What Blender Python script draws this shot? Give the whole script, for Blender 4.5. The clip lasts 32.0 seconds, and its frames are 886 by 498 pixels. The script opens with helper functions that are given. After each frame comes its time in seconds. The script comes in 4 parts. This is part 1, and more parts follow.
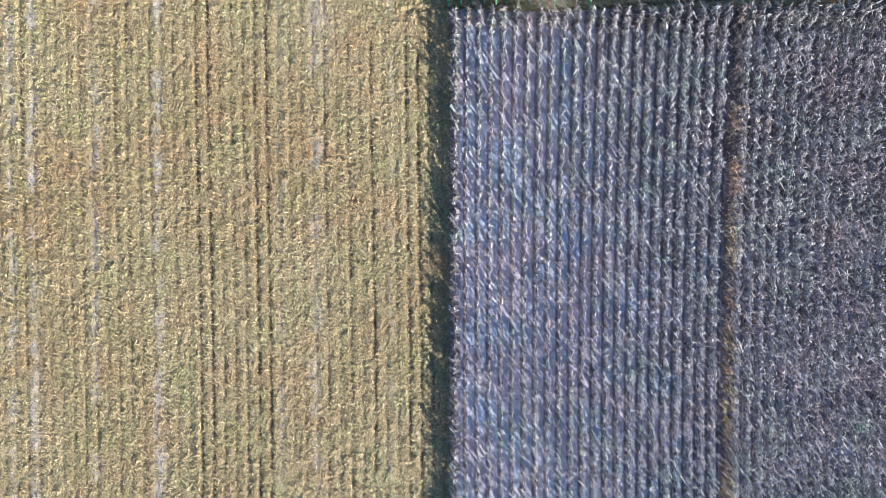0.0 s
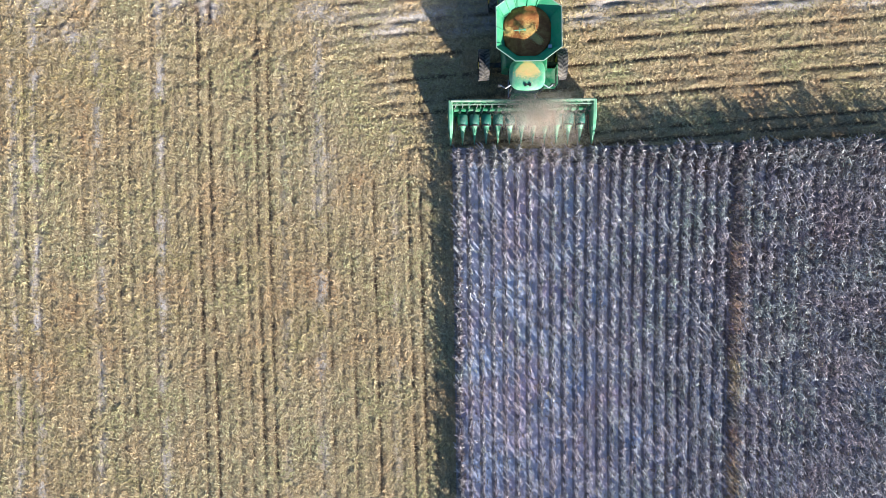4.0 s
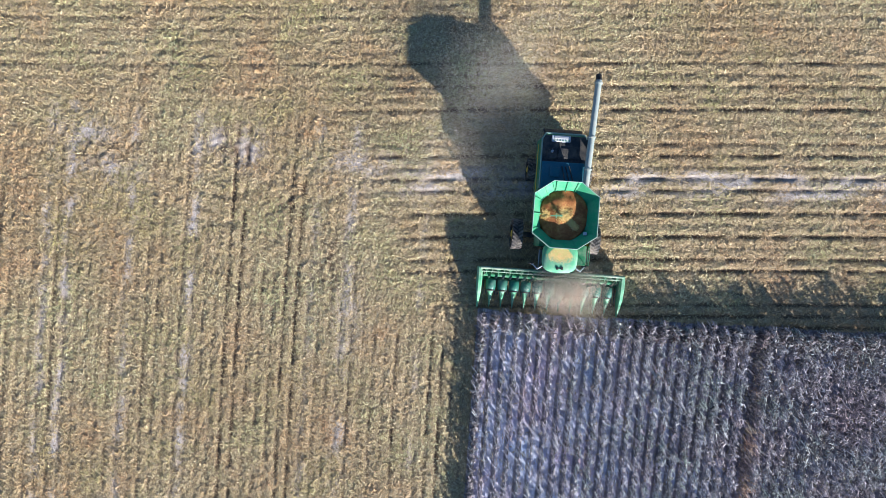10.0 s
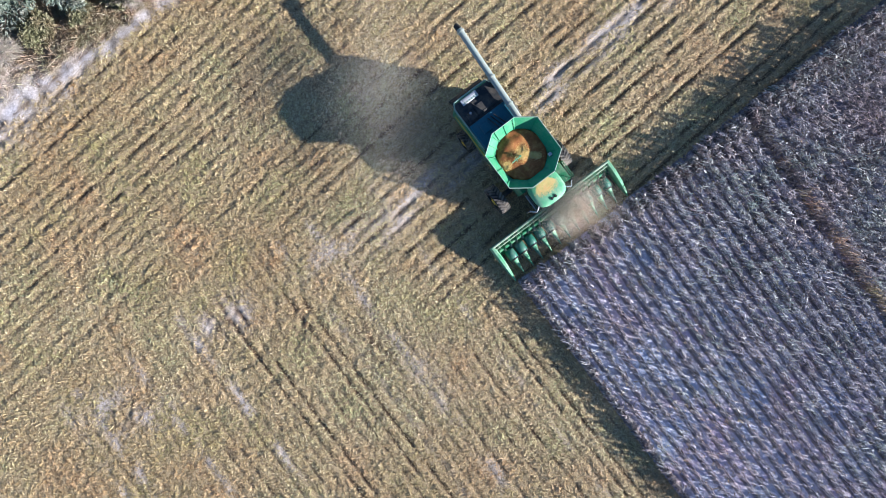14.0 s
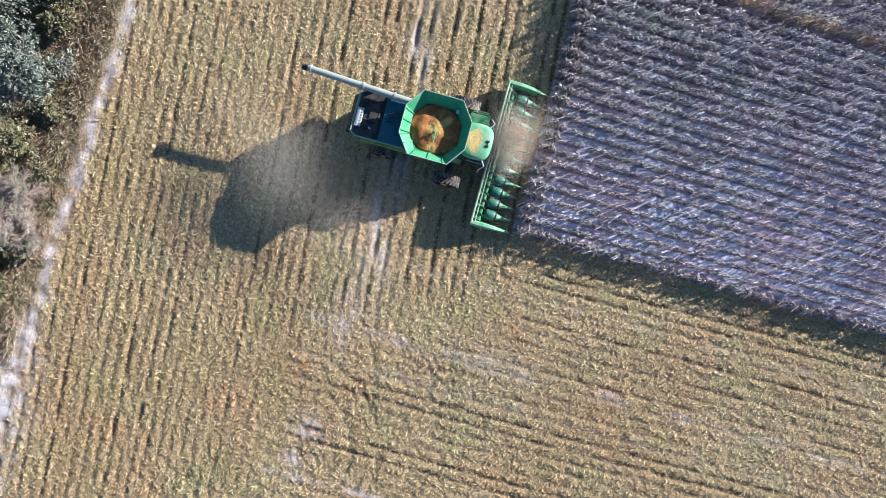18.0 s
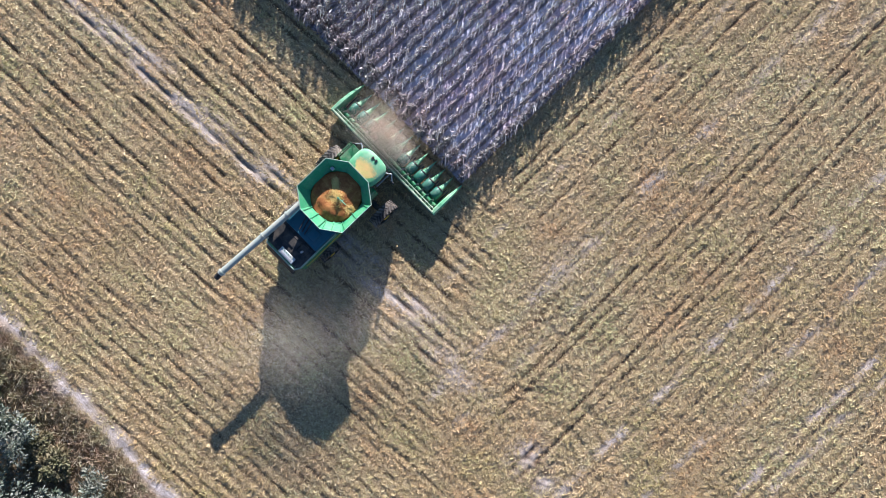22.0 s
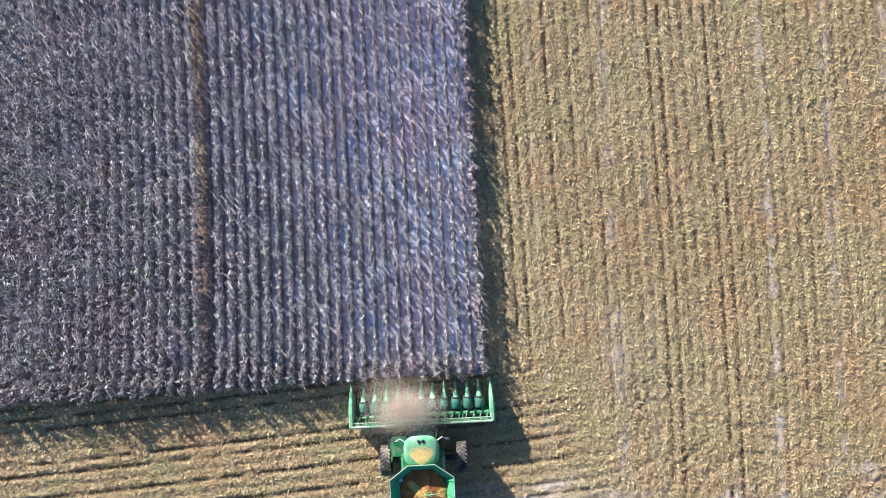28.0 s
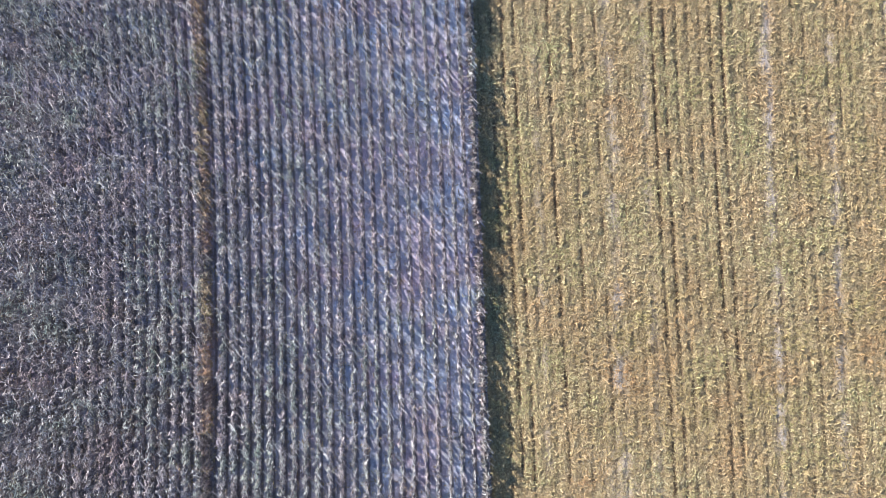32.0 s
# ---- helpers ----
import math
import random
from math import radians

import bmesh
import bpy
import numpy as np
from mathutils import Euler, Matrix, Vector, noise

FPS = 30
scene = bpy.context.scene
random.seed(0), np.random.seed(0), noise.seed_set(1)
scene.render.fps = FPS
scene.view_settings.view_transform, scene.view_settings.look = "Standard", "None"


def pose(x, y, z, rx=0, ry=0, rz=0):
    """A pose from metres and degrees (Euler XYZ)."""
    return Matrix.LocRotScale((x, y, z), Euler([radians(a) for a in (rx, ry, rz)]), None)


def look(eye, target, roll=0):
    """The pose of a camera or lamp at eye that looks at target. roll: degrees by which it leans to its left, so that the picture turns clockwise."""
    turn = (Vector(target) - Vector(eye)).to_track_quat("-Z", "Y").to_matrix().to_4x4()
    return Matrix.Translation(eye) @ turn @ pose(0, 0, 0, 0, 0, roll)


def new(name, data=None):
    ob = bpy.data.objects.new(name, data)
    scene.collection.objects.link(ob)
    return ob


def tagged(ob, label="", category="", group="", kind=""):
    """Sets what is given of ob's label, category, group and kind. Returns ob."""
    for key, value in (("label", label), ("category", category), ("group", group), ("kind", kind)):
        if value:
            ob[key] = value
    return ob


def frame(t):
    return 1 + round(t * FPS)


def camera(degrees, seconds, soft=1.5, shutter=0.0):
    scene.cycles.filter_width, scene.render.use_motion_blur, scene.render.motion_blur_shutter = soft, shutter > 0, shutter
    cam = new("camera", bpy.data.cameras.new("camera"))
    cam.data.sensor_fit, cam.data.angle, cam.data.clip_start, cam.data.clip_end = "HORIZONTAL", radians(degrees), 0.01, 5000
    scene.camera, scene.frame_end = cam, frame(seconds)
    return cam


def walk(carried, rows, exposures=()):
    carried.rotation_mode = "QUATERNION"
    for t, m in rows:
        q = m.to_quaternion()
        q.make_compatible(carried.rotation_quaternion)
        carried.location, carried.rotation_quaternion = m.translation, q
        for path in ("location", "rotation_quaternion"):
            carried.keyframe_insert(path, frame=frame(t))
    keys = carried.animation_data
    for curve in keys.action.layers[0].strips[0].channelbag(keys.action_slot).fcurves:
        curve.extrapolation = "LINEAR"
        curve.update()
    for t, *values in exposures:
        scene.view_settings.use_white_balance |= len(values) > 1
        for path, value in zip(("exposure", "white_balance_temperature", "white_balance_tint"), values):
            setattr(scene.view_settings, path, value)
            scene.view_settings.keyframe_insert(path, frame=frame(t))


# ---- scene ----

# ---- camera: a drone high over the field, looking straight down ----
cam = camera(72, 32.0, soft=0.65)
PATH = [
    (0.0, 0.000, 0.000, 40.000, -0.720, -0.009, 0.000),
    (0.5, -0.016, 1.033, 39.975, -0.712, -0.012, 0.753),
    (1.0, -0.054, 2.069, 39.990, -0.705, -0.034, 1.155),
    (1.5, -0.113, 3.119, 39.990, -0.719, -0.076, 1.212),
    (2.0, -0.177, 4.208, 39.980, -0.722, -0.074, 1.194),
    (2.5, -0.228, 5.292, 39.970, -0.649, -0.095, 1.127),
    (4.5, -0.292, 10.228, 40.130, -0.737, -0.113, -1.219),
    (5.0, -0.295, 11.424, 40.179, -0.833, -0.100, -1.329),
    (5.5, -0.323, 12.630, 40.238, -0.921, -0.119, -1.362),
    (6.0, -0.320, 13.791, 40.266, -1.063, -0.107, -1.376),
    (6.5, -0.340, 14.974, 40.324, -1.184, -0.108, -1.388),
    (7.0, -0.456, 15.966, 40.362, -1.228, -0.145, -1.408),
    (7.5, -0.688, 16.792, 40.375, -1.188, -0.179, -1.421),
    (8.0, -0.976, 17.521, 40.371, -1.223, -0.147, 0.479),
    (8.5, -1.288, 18.190, 40.371, -1.286, -0.108, 1.742),
    (9.0, -1.608, 18.777, 40.335, -1.343, -0.072, 3.558),
    (9.5, -1.936, 19.263, 40.295, -1.292, -0.076, 4.088),
    (10.0, -2.212, 19.734, 40.263, -1.221, -0.054, 4.091),
    (10.5, -2.415, 20.144, 40.245, -1.065, -0.085, 2.116),
    (11.0, -2.554, 20.398, 40.222, -0.861, -0.188, -1.811),
    (11.5, -2.530, 20.463, 40.191, -0.784, -0.262, -9.113),
    (12.0, -2.455, 20.413, 40.167, -0.704, -0.348, -16.636),
    (12.5, -2.387, 20.368, 40.155, -0.663, -0.424, -22.904),
    (13.0, -2.417, 20.361, 40.120, -0.596, -0.559, -27.926),
    (13.5, -2.459, 20.307, 40.061, -0.442, -0.700, -32.784),
    (14.0, -2.491, 20.215, 40.017, -0.243, -0.744, -37.046),
    (14.5, -2.471, 20.090, 39.946, -0.005, -0.710, -41.077),
    (16.5, -1.465, 19.846, 39.748, -0.929, -0.336, -57.846),
    (17.0, -1.490, 19.738, 39.748, -0.749, -0.402, -63.907),
    (17.5, -1.507, 19.631, 39.766, -0.573, -0.413, -68.950),
    (18.0, -1.551, 19.516, 39.728, -0.427, -0.432, -74.568),
    (18.5, -1.599, 19.490, 39.719, -0.267, -0.506, -81.717),
    (19.0, -1.686, 19.550, 39.761, -0.085, -0.667, -88.940),
    (19.5, -1.751, 19.632, 39.816, 0.087, -0.784, -96.178),
    (20.0, -1.767, 19.647, 39.877, 0.185, -0.792, -103.276),
    (20.5, -1.763, 19.677, 39.934, 0.305, -0.772, -110.692),
    (21.0, -1.766, 19.694, 40.000, 0.454, -0.738, -118.388),
    (21.5, -1.738, 19.697, 40.091, 0.524, -0.717, -125.772),
    (22.0, -1.694, 19.620, 40.194, 0.522, -0.673, -134.128),
    (22.5, -1.528, 19.332, 40.339, 0.584, -0.508, -142.943),
    (23.0, -1.194, 18.735, 40.486, 0.694, -0.294, -152.001),
    (23.5, -0.688, 17.855, 40.655, 0.786, -0.082, -160.795),
    (24.0, -0.077, 16.787, 40.796, 0.812, 0.030, -167.473),
    (24.5, 0.562, 15.632, 40.896, 0.766, 0.064, -169.129),
    (25.0, 1.176, 14.407, 40.964, 0.687, 0.075, -173.057),
    (25.5, 1.721, 13.156, 40.958, 0.624, 0.039, -178.273),
    (27.5, 2.400, 7.808, 40.743, -0.119, 0.663, -183.199),
    (28.0, 2.578, 6.635, 40.648, -0.089, 0.598, -183.154),
    (28.5, 2.690, 5.467, 40.559, -0.027, 0.560, -183.156),
    (29.0, 2.762, 4.320, 40.491, 0.046, 0.545, -183.107),
    (29.5, 2.827, 3.184, 40.421, 0.102, 0.501, -183.077),
    (30.0, 2.874, 2.032, 40.368, 0.156, 0.463, -183.033),
    (30.5, 2.891, 0.882, 40.339, 0.196, 0.426, -182.973),
    (31.0, 2.837, -0.242, 40.320, 0.229, 0.456, -182.787),
    (31.5, 2.780, -1.303, 40.263, 0.334, 0.475, -182.532),
    (32.0, 2.737, -2.351, 40.244, 0.459, 0.471, -182.145),
]
walk(cam, [(t, pose(x, y, z, rx, ry, rz)) for t, x, y, z, rx, ry, rz in PATH], exposures=[(0, 1.68, 5600, 10), (2.5, 1.66, 5620, 11), (6, 1.54, 5550, 14), (9, 1.54, 5500, 15), (12, 1.52, 5400, 16), (14.5, 1.52, 5480, 16.5), (18, 1.54, 5620, 17), (20, 1.54, 5650, 18), (22.5, 1.47, 5650, 21), (25.5, 1.49, 5620, 21.5), (29, 1.6, 5800, 16), (32, 1.6, 5800, 14.5)])

# ---- light: low clear sun, blue sky ----
SUN_EL, SUN_AZ = radians(17.3), radians(141.7)
SUN_DIR = Vector((math.sin(SUN_AZ) * math.cos(SUN_EL), math.cos(SUN_AZ) * math.cos(SUN_EL), math.sin(SUN_EL)))
world = bpy.data.worlds.new("sky")
scene.world = world
world.use_nodes = True
wn = world.node_tree.nodes
sky = wn.new("ShaderNodeTexSky")
sky.air_density, sky.dust_density, sky.ozone_density = 1.0, 0.2, 4.0
sky.sky_type, sky.sun_disc, sky.sun_elevation, sky.sun_rotation = "NISHITA", False, SUN_EL, SUN_AZ
wn["Background"].inputs["Strength"].default_value = 0.06
world.node_tree.links.new(sky.outputs["Color"], wn["Background"].inputs["Color"])
lamp = bpy.data.lights.new("sun", "SUN")
lamp.energy, lamp.angle, lamp.color = 5.0, radians(0.53), (1.0, 0.93, 0.82)
sun = new("sun", lamp)
sun.matrix_world = look(SUN_DIR * 200, (0, 0, 0))

# ---- materials ----


def material(name, rough=0.8, metal=0.0):
    m = bpy.data.materials.new(name)
    m.use_nodes = True
    b = m.node_tree.nodes["Principled BSDF"]
    b.inputs["Roughness"].default_value, b.inputs["Metallic"].default_value = rough, metal
    b.inputs["Specular IOR Level"].default_value = 0.3
    return m, m.node_tree.nodes, m.node_tree.links, b


def ramp(nodes, stops):
    r = nodes.new("ShaderNodeValToRGB")
    while len(r.color_ramp.elements) < len(stops):
        r.color_ramp.elements.new(0.5)
    for e, (p, c) in zip(r.color_ramp.elements, stops):
        e.position, e.color = p, (*c, 1)
    return r


def noise_tex(nodes, links, scale, detail=4.0, rough=0.6, coords=None):
    n = nodes.new("ShaderNodeTexNoise")
    n.inputs["Scale"].default_value, n.inputs["Detail"].default_value, n.inputs["Roughness"].default_value = scale, detail, rough
    if coords is None:
        coords = nodes.new("ShaderNodeTexCoord").outputs["Object"]
    links.new(coords, n.inputs["Vector"])
    return n


def mixed(nodes, links, fac, a, b, mode="MIX"):
    m = nodes.new("ShaderNodeMix")
    m.data_type, m.blend_type = "RGBA", mode
    for sock, v in ((m.inputs[0], fac), (m.inputs[6], a), (m.inputs[7], b)):
        if isinstance(v, (int, float)):
            sock.default_value = v
        elif isinstance(v, tuple):
            sock.default_value = (*v, 1)
        else:
            links.new(v, sock)
    return m.outputs[2]


def bumped(nodes, links, bsdf, height, strength, dist=0.02):
    b = nodes.new("ShaderNodeBump")
    b.inputs["Strength"].default_value, b.inputs["Distance"].default_value = strength, dist
    links.new(height, b.inputs["Height"])
    links.new(b.outputs["Normal"], bsdf.inputs["Normal"])


def island_material(name, stops, rough=0.75, patch=0.35, patch_scale=0.25, tint=(0.8, 0.75, 0.7), thin=0.0):
    """Loose plant matter: each piece its own colour, slow drift over the field, fine fibre."""
    m, n, l, b = material(name, rough)
    geo = n.new("ShaderNodeNewGeometry")
    r = ramp(n, stops)
    l.new(geo.outputs["Random Per Island"], r.inputs["Fac"])
    big = noise_tex(n, l, patch_scale, 3.0)
    br = ramp(n, [(0.4, (0, 0, 0)), (0.64, (patch, patch, patch))])
    l.new(big.outputs["Fac"], br.inputs["Fac"])
    c = mixed(n, l, br.outputs["Color"], r.outputs["Color"], tint, "MULTIPLY")
    hue = noise_tex(n, l, patch_scale * 3.1, 3.0)
    hr = ramp(n, [(0.32, (0.88, 1.0, 0.84)), (0.5, (1, 1, 1)), (0.68, (1.1, 0.93, 0.9))])
    l.new(hue.outputs["Fac"], hr.inputs["Fac"])
    c = mixed(n, l, 1.0, c, hr.outputs["Color"], "MULTIPLY")
    fine = noise_tex(n, l, 40.0, 2.0)
    fr = ramp(n, [(0.3, (0.75, 0.73, 0.7)), (0.7, (1, 1, 1))])
    l.new(fine.outputs["Fac"], fr.inputs["Fac"])
    c = mixed(n, l, 1.0, c, fr.outputs["Color"], "MULTIPLY")
    l.new(c, b.inputs["Base Color"])
    if thin:
        # papery leaves let part of the light through
        tr, mix = n.new("ShaderNodeBsdfTranslucent"), n.new("ShaderNodeMixShader")
        mix.inputs["Fac"].default_value = thin
        l.new(c, tr.inputs["Color"])
        l.new(b.outputs["BSDF"], mix.inputs[1])
        l.new(tr.outputs["BSDF"], mix.inputs[2])
        l.new(mix.outputs["Shader"], n["Material Output"].inputs["Surface"])
    return m


def paint_material(name, col, rough=0.4, metal=0.0, dust=0.35, dust_col=(0.36, 0.28, 0.18)):
    """Sheet metal or rubber with field dust and small wear."""
    m, n, l, b = material(name, rough, metal)
    a = noise_tex(n, l, 1.7, 5.0, 0.65)
    ra = ramp(n, [(0.42, (0, 0, 0)), (0.75, (dust, dust, dust))])
    l.new(a.outputs["Fac"], ra.inputs["Fac"])
    g = noise_tex(n, l, 24.0, 3.0)
    rg = ramp(n, [(0.3, (0.82, 0.82, 0.82)), (0.7, (1.08, 1.08, 1.08))])
    l.new(g.outputs["Fac"], rg.inputs["Fac"])
    c = mixed(n, l, ra.outputs["Color"], col, dust_col)
    l.new(mixed(n, l, 1.0, c, rg.outputs["Color"], "MULTIPLY"), b.inputs["Base Color"])
    rr = n.new("ShaderNodeMapRange")
    rr.inputs["To Min"].default_value, rr.inputs["To Max"].default_value = rough, min(1.0, rough + 0.35)
    l.new(a.outputs["Fac"], rr.inputs["Value"])
    l.new(rr.outputs["Result"], b.inputs["Roughness"])
    bumped(n, l, b, a.outputs["Fac"], 0.08)
    return m


def soil_material():
    m, n, l, b = material("field_soil", 0.95)
    at = n.new("ShaderNodeAttribute")
    at.attribute_name = "bare"
    lo = noise_tex(n, l, 0.35, 5.0)
    r1 = ramp(n, [(0.3, (0.34, 0.26, 0.14)), (0.7, (0.47, 0.37, 0.21))])
    l.new(lo.outputs["Fac"], r1.inputs["Fac"])
    mid = noise_tex(n, l, 4.0, 6.0, 0.7)
    r2 = ramp(n, [(0.3, (0.6, 0.59, 0.71)), (0.75, (0.86, 0.85, 1.0))])
    l.new(mid.outputs["Fac"], r2.inputs["Fac"])
    r4 = ramp(n, [(0.3, (0.4, 0.345, 0.29)), (0.75, (0.63, 0.57, 0.51))])
    l.new(mid.outputs["Fac"], r4.inputs["Fac"])
    c = mixed(n, l, at.outputs["Fac"], r1.outputs["Color"], r4.outputs["Color"])
    at6 = n.new("ShaderNodeAttribute")
    at6.attribute_name = "chalk"
    r7 = ramp(n, [(0.35, (0.5, 0.47, 0.46)), (0.6, (0.88, 0.85, 0.87))])
    l.new(mid.outputs["Fac"], r7.inputs["Fac"])
    c = mixed(n, l, at6.outputs["Fac"], c, r7.outputs["Color"])
    # lanes: dark soil plus furrow shade in the colour; torn spots: opened soil
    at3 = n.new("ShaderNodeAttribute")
    at3.attribute_name = "furrow_soil_shade"
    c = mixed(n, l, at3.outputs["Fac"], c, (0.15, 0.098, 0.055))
    at2 = n.new("ShaderNodeAttribute")
    at2.attribute_name = "litter"
    drift = noise_tex(n, l, 0.28, 3.0)
    r5 = ramp(n, [(0.36, (0.84, 1.0, 1.12)), (0.5, (1, 1, 1)), (0.64, (1.1, 0.95, 1.0))])
    l.new(drift.outputs["Fac"], r5.inputs["Fac"])
    # shade of the plants, painted dark along the foot of each drilled row
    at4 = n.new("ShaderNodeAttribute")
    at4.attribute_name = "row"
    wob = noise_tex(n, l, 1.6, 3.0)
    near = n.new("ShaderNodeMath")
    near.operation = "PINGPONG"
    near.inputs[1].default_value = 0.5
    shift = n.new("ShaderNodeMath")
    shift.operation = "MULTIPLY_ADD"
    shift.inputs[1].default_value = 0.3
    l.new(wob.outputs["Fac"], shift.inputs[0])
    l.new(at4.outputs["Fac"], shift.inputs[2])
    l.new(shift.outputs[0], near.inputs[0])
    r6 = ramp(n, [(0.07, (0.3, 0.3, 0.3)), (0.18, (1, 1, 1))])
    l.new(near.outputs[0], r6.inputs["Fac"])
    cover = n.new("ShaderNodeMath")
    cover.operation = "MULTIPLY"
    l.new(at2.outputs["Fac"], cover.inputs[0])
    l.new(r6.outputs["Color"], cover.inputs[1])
    # dark floor colour under the corn, holding the shade of rows and gaps
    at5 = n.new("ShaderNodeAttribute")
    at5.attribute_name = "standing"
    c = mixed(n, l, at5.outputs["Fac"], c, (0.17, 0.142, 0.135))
    c = mixed(n, l, cover.outputs[0], c, mixed(n, l, 1.0, r2.outputs["Color"], r5.outputs["Color"], "MULTIPLY"))
    fine = noise_tex(n, l, 14.0, 6.0, 0.75)
    r3 = ramp(n, [(0.34, (0.42, 0.38, 0.34)), (0.48, (0.8, 0.78, 0.75)), (0.62, (1.25, 1.22, 1.2))])
    l.new(fine.outputs["Fac"], r3.inputs["Fac"])
    c = mixed(n, l, 1.0, c, r3.outputs["Color"], "MULTIPLY")
    chaff = noise_tex(n, l, 38.0, 3.0, 0.7)
    r8 = ramp(n, [(0.36, (0.5, 0.46, 0.42)), (0.5, (0.95, 0.94, 0.92)), (0.63, (1.4, 1.36, 1.28))])
    l.new(chaff.outputs["Fac"], r8.inputs["Fac"])
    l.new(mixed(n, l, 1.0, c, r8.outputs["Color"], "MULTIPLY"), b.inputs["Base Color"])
    bumped(n, l, b, fine.outputs["Fac"], 0.6, 0.06)
    return m


M_SOIL = soil_material()
M_RESIDUE = island_material("crop_residue", [(0.0, (0.24, 0.165, 0.075)), (0.3, (0.43, 0.34, 0.155)), (0.65, (0.57, 0.465, 0.225)), (1.0, (0.66, 0.56, 0.32))], 0.7, 0.8, 0.09, (0.86, 0.72, 0.63))
M_STUB = island_material("stubble_stalk", [(0.0, (0.2, 0.13, 0.06)), (0.5, (0.42, 0.3, 0.14)), (1.0, (0.55, 0.44, 0.24))])
M_CORN = island_material("dry_corn", [(0.0, (0.2, 0.185, 0.185)), (0.35, (0.46, 0.437, 0.43)), (0.75, (0.7, 0.67, 0.645)), (1.0, (0.88, 0.85, 0.81))], 0.6, 0.45, 0.11, (0.75, 0.73, 0.84), 0.22)
# darker corn copy: withered lower leaves, with row-foot shade put into the colour
M_CORN_LOW = island_material("withered_shaded_corn", [(0.0, (0.07, 0.06, 0.06)), (0.5, (0.215, 0.19, 0.185)), (1.0, (0.47, 0.425, 0.4))], 0.7, thin=0.22)
M_WEED = island_material("dry_weed", [(0.0, (0.2, 0.125, 0.08)), (0.35, (0.44, 0.31, 0.19)), (0.75, (0.62, 0.47, 0.31)), (1.0, (0.8, 0.69, 0.53))], thin=0.2)
M_GRASS = island_material("rough_grass", [(0.0, (0.12, 0.085, 0.055)), (0.35, (0.26, 0.19, 0.12)), (0.7, (0.42, 0.34, 0.235)), (0.88, (0.58, 0.51, 0.4)), (1.0, (0.26, 0.26, 0.11))], 0.8, 0.6, 0.3, (0.75, 0.8, 0.6))
M_CEDAR = island_material("cedar_leaf", [(0.0, (0.055, 0.072, 0.05)), (0.5, (0.15, 0.18, 0.135)), (1.0, (0.34, 0.375, 0.31))], 0.6)
M_OLIVE = island_material("olive_leaf", [(0.0, (0.1, 0.09, 0.045)), (0.5, (0.19, 0.175, 0.09)), (1.0, (0.3, 0.27, 0.165))], 0.6)
M_TWIG = island_material("bare_twig", [(0.0, (0.2, 0.16, 0.125)), (0.5, (0.37, 0.31, 0.25)), (1.0, (0.52, 0.46, 0.39))])
M_BARK = paint_material("bark", (0.12, 0.09, 0.065), 0.9, 0, 0.5, (0.2, 0.17, 0.14))
M_GREEN = paint_material("green_paint", (0.022, 0.165, 0.062), 0.42, 0, 0.65, (0.29, 0.31, 0.21))
M_EDGE = paint_material("worn_green_edge", (0.22, 0.34, 0.25), 0.55, 0, 0.5)
M_TANK = paint_material("tank_green", (0.055, 0.29, 0.125), 0.5, 0, 0.25, (0.36, 0.4, 0.3))
tb = M_TANK.node_tree.nodes["Principled BSDF"]
tb.inputs["Specular IOR Level"].default_value, tb.inputs["Coat Weight"].default_value, tb.inputs["Coat Roughness"].default_value = 0.15, 0.0, 0.4
M_SNOUT = paint_material("dusty_snout_green", (0.11, 0.34, 0.165), 0.42, 0, 0.6, (0.45, 0.48, 0.34))
M_BEAM = paint_material("dusty_beam_green", (0.14, 0.25, 0.15), 0.6, 0, 0.85, (0.45, 0.42, 0.32))
# deck green darkened and blued: tank shade and sky reflection in the colour
M_DECK = paint_material("dusty_shaded_deck", (0.02, 0.105, 0.135), 0.3, 0, 0.18, (0.2, 0.22, 0.18))
M_HOOD = paint_material("dark_hood_plastic", (0.02, 0.125, 0.08), 0.3, 0, 0.35, (0.28, 0.3, 0.22))
M_DARK = paint_material("black_steel", (0.02, 0.022, 0.022), 0.5, 0, 0.3)
M_RUBBER = paint_material("tyre_rubber", (0.022, 0.021, 0.02), 0.85, 0, 0.6)
M_LUG = paint_material("dusty_lug_rubber", (0.07, 0.063, 0.055), 0.9, 0, 0.9, (0.34, 0.29, 0.23))
M_RIM = paint_material("yellow_rim", (0.6, 0.4, 0.03), 0.45)
M_TUBE = paint_material("auger_tube_paint", (0.27, 0.31, 0.26), 0.45, 0, 0.7, (0.4, 0.36, 0.28))
M_STEEL = paint_material("worn_steel", (0.5, 0.5, 0.48), 0.4, 0.7, 0.4)
M_PALE = paint_material("pale_panel", (0.5, 0.52, 0.5), 0.5, 0, 0.6)
M_CHAFF = island_material("corn_chaff", [(0.0, (0.72, 0.47, 0.14)), (0.5, (0.85, 0.62, 0.23)), (1.0, (0.92, 0.75, 0.37))], 0.9, 0.2, 2.0)
mgr, gn, gl, gb = material("corn_grain", 0.75)
gfine = noise_tex(gn, gl, 2.6, 8.0, 0.75)
gcol = ramp(gn, [(0.3, (0.16, 0.05, 0.015)), (0.48, (0.3, 0.105, 0.025)), (0.62, (0.42, 0.19, 0.05)), (0.75, (0.6, 0.36, 0.12))])
gl.new(gfine.outputs["Fac"], gcol.inputs["Fac"])
gl.new(gcol.outputs["Color"], gb.inputs["Base Color"])
bumped(gn, gl, gb, noise_tex(gn, gl, 45.0, 3.0).outputs["Fac"], 0.7, 0.02)
M_GRAIN = mgr
